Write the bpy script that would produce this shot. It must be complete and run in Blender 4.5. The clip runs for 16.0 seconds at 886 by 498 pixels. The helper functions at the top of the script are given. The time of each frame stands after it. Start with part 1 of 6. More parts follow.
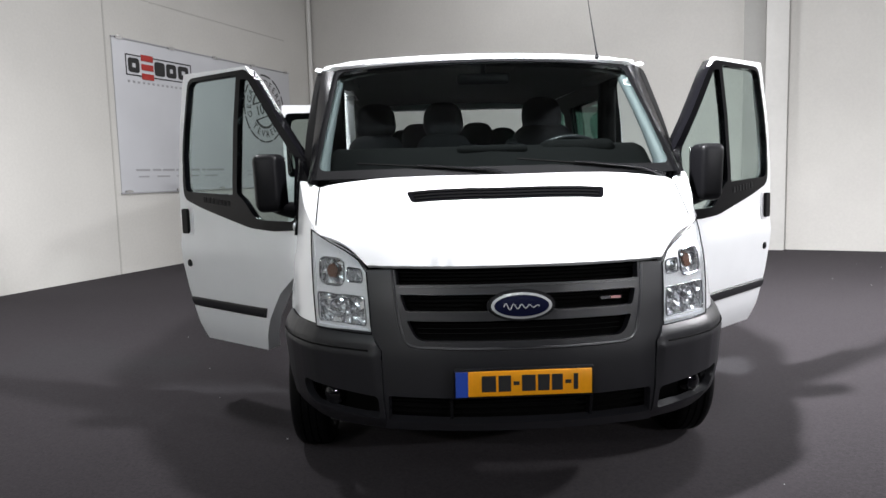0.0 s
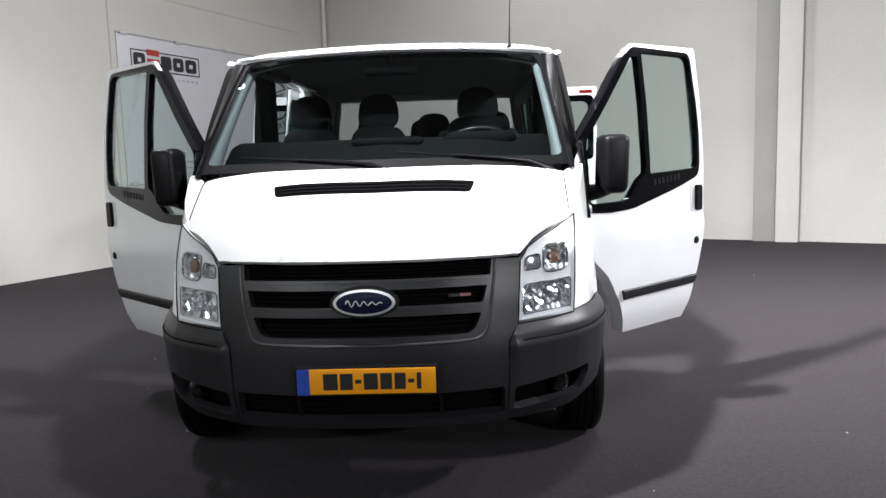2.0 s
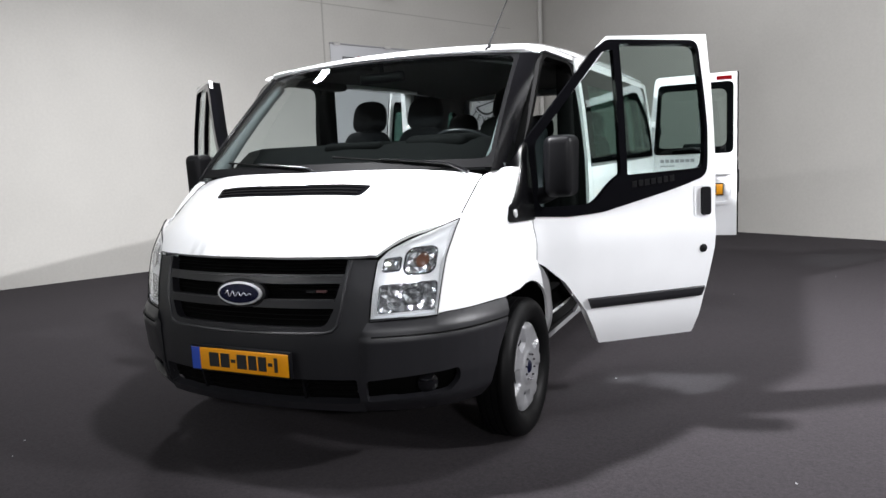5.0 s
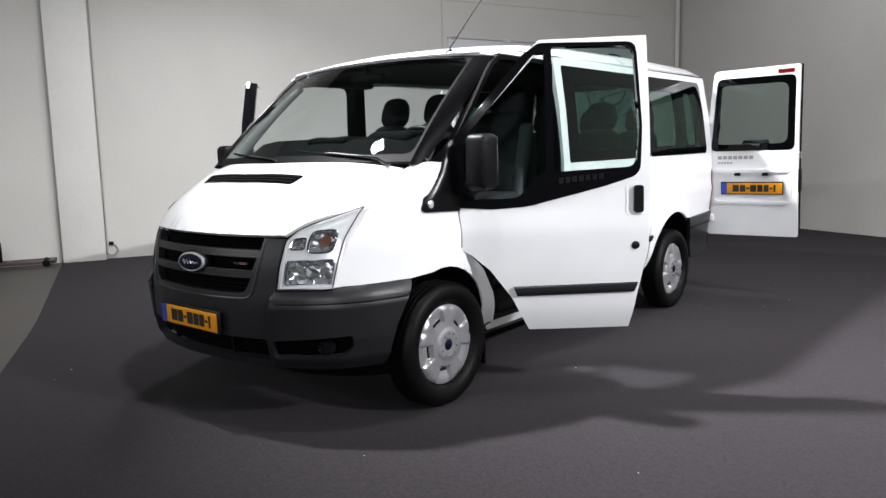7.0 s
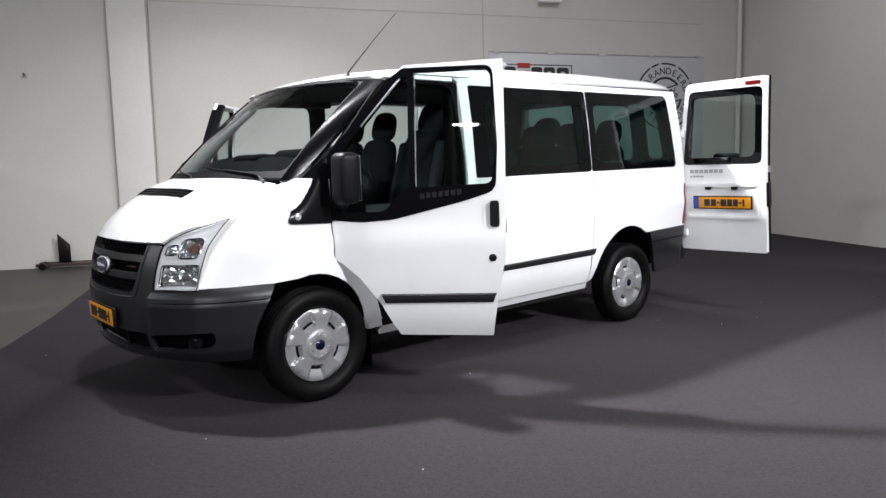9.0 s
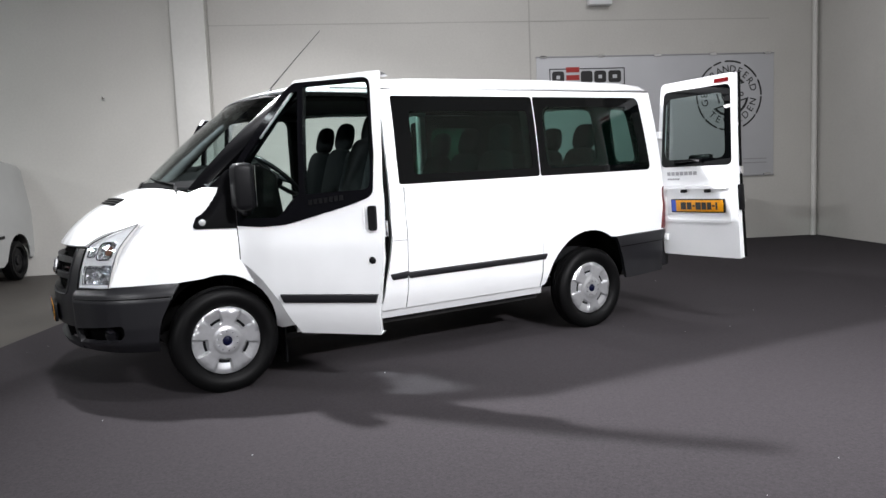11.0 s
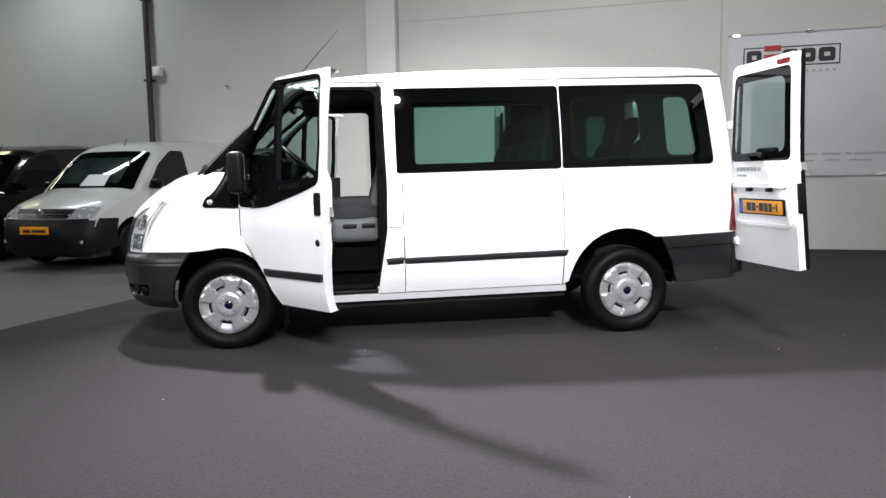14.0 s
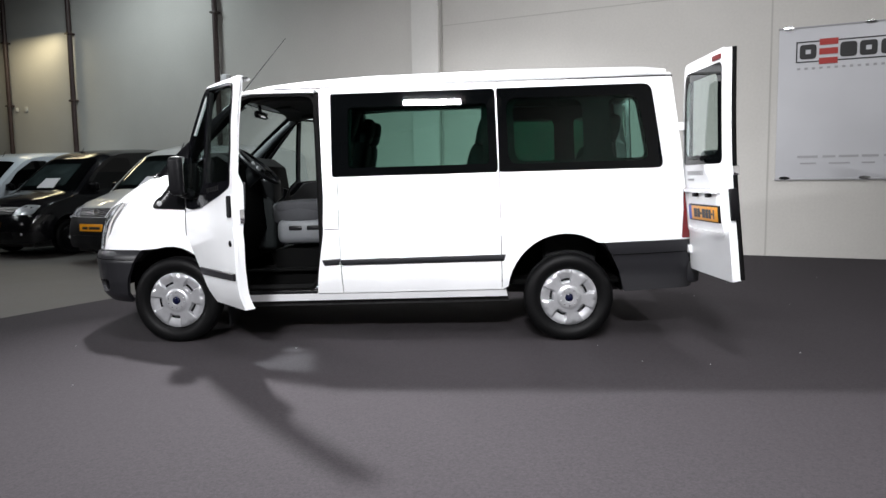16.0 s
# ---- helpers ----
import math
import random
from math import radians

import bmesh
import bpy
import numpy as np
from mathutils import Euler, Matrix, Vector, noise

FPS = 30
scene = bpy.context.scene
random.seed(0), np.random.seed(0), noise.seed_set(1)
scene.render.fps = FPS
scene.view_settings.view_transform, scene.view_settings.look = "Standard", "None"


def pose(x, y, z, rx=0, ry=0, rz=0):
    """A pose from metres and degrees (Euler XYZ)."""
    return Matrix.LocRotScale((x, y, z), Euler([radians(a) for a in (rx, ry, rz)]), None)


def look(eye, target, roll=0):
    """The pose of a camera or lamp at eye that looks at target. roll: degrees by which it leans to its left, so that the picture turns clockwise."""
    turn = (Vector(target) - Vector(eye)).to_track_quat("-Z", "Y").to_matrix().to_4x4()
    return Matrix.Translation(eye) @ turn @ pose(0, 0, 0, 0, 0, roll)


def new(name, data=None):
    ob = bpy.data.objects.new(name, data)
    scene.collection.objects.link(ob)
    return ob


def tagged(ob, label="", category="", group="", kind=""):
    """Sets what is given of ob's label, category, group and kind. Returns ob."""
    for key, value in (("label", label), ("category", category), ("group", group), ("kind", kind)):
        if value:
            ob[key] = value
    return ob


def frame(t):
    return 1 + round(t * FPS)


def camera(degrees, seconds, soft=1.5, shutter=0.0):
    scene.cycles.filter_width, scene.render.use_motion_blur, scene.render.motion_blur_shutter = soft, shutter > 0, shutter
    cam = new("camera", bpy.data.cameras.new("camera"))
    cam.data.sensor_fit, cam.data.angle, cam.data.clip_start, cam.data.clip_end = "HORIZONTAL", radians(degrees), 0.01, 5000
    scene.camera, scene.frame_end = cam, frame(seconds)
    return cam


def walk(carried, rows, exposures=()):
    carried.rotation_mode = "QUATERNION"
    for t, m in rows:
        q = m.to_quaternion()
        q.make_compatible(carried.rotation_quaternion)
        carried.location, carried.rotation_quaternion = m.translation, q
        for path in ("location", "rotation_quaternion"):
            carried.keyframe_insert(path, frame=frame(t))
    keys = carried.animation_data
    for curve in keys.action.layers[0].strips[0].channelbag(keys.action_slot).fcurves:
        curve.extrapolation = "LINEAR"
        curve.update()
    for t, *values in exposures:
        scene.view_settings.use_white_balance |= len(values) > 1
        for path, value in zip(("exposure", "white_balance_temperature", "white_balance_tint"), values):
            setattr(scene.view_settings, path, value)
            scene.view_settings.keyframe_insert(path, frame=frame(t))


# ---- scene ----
cam = camera(63.6, 16.0, soft=1.5)
PATH = [
    (0, (-0.376, -3.427, 1.282), (-0.303, -1.439, 1.071), -1.5),
    (0.5, (-0.243, -3.412, 1.279), (-0.177, -1.424, 1.067), -1.4),
    (1, (-0.076, -3.402, 1.278), (-0.055, -1.415, 1.05), -1.7),
    (1.5, (0.15, -3.393, 1.274), (0.137, -1.405, 1.05), -2.2),
    (2, (0.38, -3.376, 1.279), (0.308, -1.391, 1.043), -1.8),
    (2.5, (0.61, -3.356, 1.277), (0.398, -1.38, 1.047), -1.6),
    (3, (0.847, -3.323, 1.277), (0.509, -1.367, 1.035), -1.6),
    (3.5, (1.111, -3.29, 1.288), (0.67, -1.355, 1.043), -1.8),
    (6, (2.632, -2.962, 1.29), (1.558, -1.294, 1.036), -1.8),
    (6.5, (2.951, -2.871, 1.295), (1.791, -1.264, 1.028), -1.3),
    (7, (3.245, -2.772, 1.282), (1.971, -1.251, 1.028), -1.3),
    (7.5, (3.548, -2.619, 1.297), (2.223, -1.142, 1.051), -1.2),
    (8, (3.843, -2.454, 1.288), (2.439, -1.049, 1.055), -1.6),
    (8.5, (4.113, -2.256, 1.288), (2.647, -0.916, 1.054), -1.4),
    (9, (4.401, -2.03, 1.296), (2.89, -0.739, 1.073), -1.3),
    (9.5, (4.662, -1.796, 1.297), (3.086, -0.586, 1.07), -1.2),
    (9.7, (4.77, -1.687, 1.301), (3.185, -0.49, 1.068), -1.2),
    (11.8, (5.608, -0.519, 1.22), (3.775, 0.255, 1.018), -1.7),
    (12, (5.673, -0.379, 1.255), (3.816, 0.33, 1.035), -1.3),
    (12.5, (5.813, -0.077, 1.243), (3.909, 0.497, 1.021), -1.4),
    (13, (5.93, 0.254, 1.241), (3.999, 0.725, 1.02), -1.4),
    (13.5, (6.017, 0.565, 1.219), (4.061, 0.921, 1.0), -1.0),
    (14, (6.089, 0.886, 1.219), (4.115, 1.133, 1.012), -0.9),
    (14.5, (6.135, 1.223, 1.229), (4.156, 1.418, 1.019), -1.0),
    (15, (6.177, 1.578, 1.208), (4.191, 1.69, 0.996), -1.1),
    (15.5, (6.181, 1.89, 1.207), (4.192, 1.913, 1.003), -0.7),
    (16, (6.177, 2.213, 1.217), (4.188, 2.134, 1.018), -0.8),
]
EXPO = 0.20
walk(cam, [(t, look(eye, target, roll)) for t, eye, target, roll in PATH], exposures=[(0.0, EXPO + 0.15), (3.5, EXPO + 0.10), (6.5, EXPO - 0.24), (9.5, EXPO - 0.26), (12.5, EXPO - 0.02), (16.0, EXPO + 0.02)])

from mathutils.geometry import delaunay_2d_cdt

# room frame: u across from the banner wall, v along it; turned against the van
TURN = -23.455
ROOM = pose(0, 0, 0, 0, 0, TURN)
WALL_U, BACK_V, FRONT_V, FAR_U, TOP = -6.70, 9.2, -22.0, 22.0, 6.4


# ---- light ----
world = bpy.data.worlds.new("world")
scene.world = world
world.use_nodes = True
world.node_tree.nodes["Background"].inputs[0].default_value = (0.9, 0.95, 1.0, 1)
world.node_tree.nodes["Background"].inputs[1].default_value = 0.01


def area_lamp(x, y, z, size_x, size_y, watts, aim=None, cone=180.0, color=(0.965, 0.965, 1.0)):
    """One area light, a hall fixture or an added fill, shining down or aimed like a flood."""
    data = bpy.data.lights.new("hall_or_fill_lamp", "AREA")
    data.shape, data.size, data.size_y, data.energy, data.color = "RECTANGLE", size_x, size_y, watts, color
    data.spread = radians(cone)
    ob = new("hall_or_fill_lamp", data)
    ob.matrix_world = look((x, y, z), aim) if aim else pose(x, y, z)
    return ob


LAMPS = [
    # two floods over the front of the van, crossing
    (-1.0, -0.7, 4.6, 0.20, 0.20, 275, (3.4, 2.4, 0.0), 90.0),
    (1.4, -0.5, 4.6, 0.28, 0.28, 83, (-3.0, 2.0, 0.0), 100.0),
    # two unseen floods added far off in front, low over the floor, to fill the doors
    (8.5, -11.0, 4.9, 0.9, 0.12, 94, (1.2, 1.0, 1.0), 70.0),
    (-5.5, -10.0, 4.9, 0.9, 0.12, 60, (-1.0, 1.0, 0.8), 90.0),
    # unseen strips of the hall, added to balance floor, walls and van side
    (-3.2, 2.2, 4.9, 0.3, 0.5, 92, (-3.41, 1.8, 0.0), 130.0),
    (4.2, 3.0, 4.9, 0.25, 2.0, 115, (4.19, 3.0, 0.0), 110.0),
    (8.4, 0.8, 6.1, 0.25, 2.0, 180),
    # the next strip is placed by its reflection in the side windows
    (11.5, 1.3, 6.0, 1.3, 0.11, 112, (0.0, 1.6, 0.8), 46.0),
    (0.8, 6.2, 6.1, 3.0, 0.25, 158),
    (6.5, 4.6, 6.1, 0.25, 3.0, 30),
    (-3.4, 4.6, 6.1, 0.25, 2.4, 32),
    # two cool fills added for the wall behind the parked vans
    (-0.5, -10.5, 4.9, 3.0, 0.25, 96, None, 180.0, (0.90, 0.97, 1.0)),
    (-7.2, -5.2, 6.1, 0.25, 2.4, 110, None, 180.0, (0.87, 0.97, 1.0)),
]
for lamp in LAMPS:
    area_lamp(*lamp)
area_lamp(*(ROOM @ Vector((-6.0, -11.6, 4.7))), 0.3, 1.6, 22, color=(1.0, 0.86, 0.55))


# ---- materials ----
def principled(name, color, rough=0.5, metal=0.0, coat=0.0, spec=0.5):
    m = bpy.data.materials.new(name)
    m.use_nodes = True
    b = m.node_tree.nodes["Principled BSDF"]
    b.inputs["Base Color"].default_value = (*color, 1)
    b.inputs["Roughness"].default_value = rough
    b.inputs["Metallic"].default_value = metal
    b.inputs["Coat Weight"].default_value = coat
    b.inputs["Coat Roughness"].default_value = 0.03
    b.inputs["Specular IOR Level"].default_value = spec
    return m


def noisy(m, scale, amount, bump=0.0, detail=5.0, second=None, rough_amount=0.0):
    """Mottling of the base colour at one or two scales, and fine relief."""
    nt = m.node_tree
    n, l = nt.nodes, nt.links
    b = n["Principled BSDF"]
    base = tuple(b.inputs["Base Color"].default_value)
    geo = n.new("ShaderNodeTexCoord")
    tex = n.new("ShaderNodeTexNoise")
    tex.inputs["Scale"].default_value, tex.inputs["Detail"].default_value = scale, detail
    l.new(geo.outputs["Object"], tex.inputs["Vector"])
    out = tex.outputs["Fac"]
    if second:
        t2 = n.new("ShaderNodeTexNoise")
        t2.inputs["Scale"].default_value, t2.inputs["Detail"].default_value = second, 4.0
        l.new(geo.outputs["Object"], t2.inputs["Vector"])
        mx = n.new("ShaderNodeMath")
        mx.operation = "ADD"
        l.new(tex.outputs["Fac"], mx.inputs[0])
        l.new(t2.outputs["Fac"], mx.inputs[1])
        half = n.new("ShaderNodeMath")
        half.operation = "MULTIPLY"
        half.inputs[1].default_value = 0.5
        l.new(mx.outputs[0], half.inputs[0])
        out = half.outputs[0]
    ramp = n.new("ShaderNodeValToRGB")
    ramp.color_ramp.elements[0].position, ramp.color_ramp.elements[1].position = 0.3, 0.7
    ramp.color_ramp.elements[0].color = tuple(c * (1 - amount) for c in base[:3]) + (1,)
    ramp.color_ramp.elements[1].color = tuple(min(1, c * (1 + amount)) for c in base[:3]) + (1,)
    l.new(out, ramp.inputs[0])
    l.new(ramp.outputs[0], b.inputs["Base Color"])
    if rough_amount:
        r0 = b.inputs["Roughness"].default_value
        mr = n.new("ShaderNodeMapRange")
        mr.inputs[1].default_value, mr.inputs[2].default_value = 0.3, 0.7
        mr.inputs[3].default_value, mr.inputs[4].default_value = r0 - rough_amount, r0 + rough_amount
        l.new(out, mr.inputs[0])
        l.new(mr.outputs[0], b.inputs["Roughness"])
    if bump:
        bp = n.new("ShaderNodeBump")
        bp.inputs["Strength"].default_value = 1.0
        bp.inputs["Distance"].default_value = bump
        l.new(tex.outputs["Fac"], bp.inputs["Height"])
        l.new(bp.outputs[0], b.inputs["Normal"])
    return m


def pane_glass(name, tint, ior=1.5, rough=0.0):
    """Thin window glass: tinted, clear, with real reflections."""
    m = bpy.data.materials.new(name)
    m.use_nodes = True
    nt = m.node_tree
    n, l = nt.nodes, nt.links
    n.remove(n["Principled BSDF"])
    tr, gl, mix = n.new("ShaderNodeBsdfTransparent"), n.new("ShaderNodeBsdfGlossy"), n.new("ShaderNodeMixShader")
    tr.inputs[0].default_value = (*tint, 1)
    gl.inputs[0].default_value = (1, 1, 1, 1)
    gl.inputs["Roughness"].default_value = rough
    lw, pw, mr = n.new("ShaderNodeLayerWeight"), n.new("ShaderNodeMath"), n.new("ShaderNodeMapRange")
    lw.inputs[0].default_value = 0.5
    pw.operation = "POWER"
    pw.inputs[1].default_value = 5.0
    mr.inputs[3].default_value, mr.inputs[4].default_value = ((ior - 1) / (ior + 1)) ** 2 * 0.6, 0.75
    l.new(lw.outputs["Facing"], pw.inputs[0])
    l.new(pw.outputs[0], mr.inputs[0])
    l.new(mr.outputs[0], mix.inputs[0])
    l.new(tr.outputs[0], mix.inputs[1])
    l.new(gl.outputs[0], mix.inputs[2])
    l.new(mix.outputs[0], n["Material Output"].inputs[0])
    return m


PAINT = noisy(principled("white_car_paint", (0.80, 0.81, 0.82), 0.35, coat=1.0), 6.0, 0.015)
PLASTIC = noisy(principled("dark_grey_plastic", (0.0092, 0.0092, 0.0112), 0.42, spec=0.5), 260.0, 0.12, bump=0.0004, second=7.0)
BLACK = noisy(principled("black_plastic", (0.0042, 0.0042, 0.005), 0.42, spec=0.15), 180.0, 0.15, bump=0.0002)
GLOSS_BLACK = principled("gloss_black", (0.004, 0.004, 0.005), 0.06, spec=0.3)
PILLAR_BLACK = principled("satin_black_pillar", (0.003, 0.003, 0.0035), 0.22, spec=0.12)
WIPER = principled("satin_wiper_arm", (0.006, 0.006, 0.007), 0.22, spec=0.6)
RUBBER = noisy(principled("tyre_rubber", (0.0024, 0.0024, 0.0026), 0.5, spec=0.11), 90.0, 0.25, bump=0.0004, second=9.0)
SEAL = principled("black_rubber_seal", (0.004, 0.004, 0.004), 0.75, spec=0.06)
SILVER = noisy(principled("silver_wheel_paint", (0.46, 0.465, 0.48), 0.32, metal=0.7, coat=0.3), 40.0, 0.06)
CHROME = principled("chrome", (0.80, 0.80, 0.82), 0.10, metal=1.0)
LAMP_METAL = principled("lamp_reflector", (0.88, 0.89, 0.90), 0.22, metal=0.7)
LAMP_GREY = principled("lamp_bezel_grey", (0.82, 0.83, 0.84), 0.30, metal=0.1)
LAMP_WHITE = noisy(principled("lamp_surround_silver", (0.80, 0.795, 0.785), 0.26, metal=0.15), 30.0, 0.04)
AMBER = principled("amber_bulb_glass", (0.12, 0.055, 0.034), 0.2, coat=0.5)
RED_LENS = principled("red_lens", (0.13, 0.004, 0.006), 0.12, coat=0.8)
YELLOW = noisy(principled("plate_yellow", (0.72, 0.29, 0.004), 0.35), 60.0, 0.04)
PLATE_BLUE = principled("plate_blue", (0.02, 0.06, 0.35), 0.35)
INK = principled("black_ink", (0.012, 0.012, 0.012), 0.5)
EMBLEM_BLUE = principled("emblem_blue", (0.002, 0.003, 0.016), 0.25, coat=0.0, spec=0.25)
DOOR_GLASS = pane_glass("door_glass", (0.80, 0.865, 0.845))
BUMPER_DARK = noisy(principled("matt_black_bumper", (0.004, 0.004, 0.0046), 0.5, spec=0.15), 40.0, 0.2)
REFLECTOR = principled("bright_reflector", (0.84, 0.845, 0.85), 0.19, metal=0.90)
FRONT_GLASS = pane_glass("windscreen_glass", (0.86, 0.90, 0.895))
TINTED = pane_glass("green_tinted_glass", (0.42, 0.585, 0.53))
LENS = pane_glass("headlamp_lens", (0.96, 0.97, 0.98))
FRIT = principled("black_glass_border", (0.0015, 0.0018, 0.002), 0.015, spec=0.2)
SCREEN_EDGE = principled("dull_black_screen_border", (0.0025, 0.0026, 0.003), 0.55, spec=0.06)
TRIM_DARK = noisy(principled("dark_interior_trim", (0.008, 0.008, 0.009), 0.7, spec=0.2), 120.0, 0.15, bump=0.0003)
PILLAR_TRIM = noisy(principled("pillar_trim_grey", (0.064, 0.073, 0.076), 0.6), 120.0, 0.08, bump=0.0002)
# black plastic with the shade of arches, recesses and cabin put into it
SHADED_BLACK = principled("shaded_black_plastic", (0.002, 0.002, 0.002), 0.85, spec=0.05)
TRIM_GREY = noisy(principled("grey_interior_trim", (0.085, 0.090, 0.096), 0.6), 120.0, 0.08, bump=0.0002)
DOOR_TRIM = noisy(principled("door_trim_grey", (0.014, 0.015, 0.016), 0.65), 120.0, 0.1, bump=0.0003)
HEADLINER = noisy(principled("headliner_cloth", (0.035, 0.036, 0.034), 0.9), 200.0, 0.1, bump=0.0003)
CLOTH = noisy(principled("dark_seat_cloth", (0.014, 0.0145, 0.017), 0.9), 220.0, 0.25, bump=0.0006, second=14.0)
CLOTH_LIGHT = noisy(principled("grey_seat_cloth", (0.060, 0.062, 0.070), 0.9), 220.0, 0.2, bump=0.0006, second=14.0)
CLOTH_MID = noisy(principled("mid_grey_seat_cloth", (0.024, 0.025, 0.028), 0.9), 220.0, 0.25, bump=0.0006, second=14.0)
STEEL = noisy(principled("underbody_steel", (0.03, 0.03, 0.03), 0.7), 20.0, 0.3)
MIRROR = principled("mirror_glass", (0.85, 0.87, 0.88), 0.02, metal=1.0)
CARPET = noisy(principled("charcoal_carpet", (0.0300, 0.0265, 0.0292), 0.95, spec=0.15), 230.0, 0.36, bump=0.0008, second=70.0)
CONCRETE = noisy(principled("grey_concrete", (0.058, 0.052, 0.045), 0.6), 1.6, 0.50, bump=0.0008, second=24.0, rough_amount=0.1)
WALL = noisy(principled("painted_wall", (0.54, 0.527, 0.495), 0.75), 1.3, 0.055, bump=0.0, second=30.0)
WALL_JOINT = principled("wall_joint", (0.42, 0.41, 0.38), 0.8)
COLUMN = noisy(principled("painted_column", (0.63, 0.62, 0.59), 0.7), 2.0, 0.04, second=20.0)
# dull steel of hooks and cable; also the wall shade beside column_2
STEEL_SHADE_GREY = noisy(principled("steel_and_shade_grey", (0.36, 0.355, 0.335), 0.6), 2.0, 0.05, second=20.0)
# out of view; the hall's dimness is put into these two colours
WALL_UNSEEN = noisy(principled("unseen_dark_wall", (0.045, 0.045, 0.044), 0.8), 1.0, 0.12)
CEILING = noisy(principled("unseen_dark_ceiling", (0.07, 0.07, 0.07), 0.8), 2.0, 0.1)
BANNER = noisy(principled("banner_vinyl", (0.52, 0.525, 0.545), 0.45), 1.5, 0.03)
PRINT_BLACK = principled("printed_black", (0.015, 0.015, 0.016), 0.5)
WORD_SILVER = principled("dull_silver_print", (0.012, 0.012, 0.013), 0.38, metal=0.8)
TAG_RED = principled("dull_red_silver", (0.09, 0.045, 0.045), 0.38, metal=0.8)
PRINT_RED = principled("printed_red", (0.38, 0.025, 0.02), 0.5)
PRINT_GREY = principled("printed_grey", (0.33, 0.33, 0.34), 0.5)
PIPE = noisy(principled("brown_painted_pipe", (0.05, 0.03, 0.028), 0.5), 30.0, 0.2)


# ---- mesh helpers ----
def finish(bm, name, material, sharp=38):
    """Shade smooth but for sharp edges, and make the mesh."""
    bmesh.ops.remove_doubles(bm, verts=bm.verts, dist=1e-5)
    bm.normal_update()
    lim = radians(sharp)
    for f in bm.faces:
        f.smooth = True
    for e in bm.edges:
        if len(e.link_faces) == 2 and e.calc_face_angle(0.0) > lim:
            e.smooth = False
    me = bpy.data.meshes.new(name)
    bm.to_mesh(me)
    bm.free()
    if material:
        me.materials.append(material)
    return me


def part(name, bm, material, parent=None, label="", sharp=38):
    ob = new(name, finish(bm, name, material, sharp))
    if parent is not None:
        ob.parent = parent
    if label:
        ob["label"] = label
    return ob


def empty(name, m=None, parent=None):
    ob = new(name)
    ob.empty_display_size = 0.2
    if parent is not None:
        ob.parent = parent
    if m is not None:
        ob.matrix_basis = m
    return ob


def inside(p, loop):
    x, y = p
    c = False
    j = len(loop) - 1
    for i in range(len(loop)):
        xi, yi = loop[i]
        xj, yj = loop[j]
        if (yi > y) != (yj > y) and x < (xj - xi) * (y - yi) / (yj - yi) + xi:
            c = not c
        j = i
    return c


def rounded(points, r, n=5):
    """A polygon with its corners rounded; r is one radius or one for each corner."""
    out = []
    k = len(points)
    for i, p in enumerate(points):
        ri = r[i] if isinstance(r, (list, tuple)) else r
        a, b, c = Vector(points[i - 1]), Vector(p), Vector(points[(i + 1) % k])
        if ri <= 0:
            out.append(tuple(b))
            continue
        ra = min(ri, (a - b).length * 0.48)
        rc = min(ri, (c - b).length * 0.48)
        s, e = b + (a - b).normalized() * ra, b + (c - b).normalized() * rc
        for j in range(n + 1):
            t = j / n
            out.append(tuple(s * (1 - t) ** 2 + b * 2 * t * (1 - t) + e * t * t))
    return out


def dense(loop, step):
    out = []
    for i, p in enumerate(loop):
        q = loop[(i + 1) % len(loop)]
        d = math.hypot(q[0] - p[0], q[1] - p[1])
        n = max(1, int(math.ceil(d / step)))
        for j in range(n):
            t = j / n
            out.append((p[0] + (q[0] - p[0]) * t, p[1] + (q[1] - p[1]) * t))
    return out


def ellipse(cx, cy, a, b, a0=0.0, a1=360.0, n=24):
    return [(cx + a * math.cos(radians(a0 + (a1 - a0) * i / n)), cy + b * math.sin(radians(a0 + (a1 - a0) * i / n))) for i in range(n + (0 if a1 - a0 >= 360 else 1))]


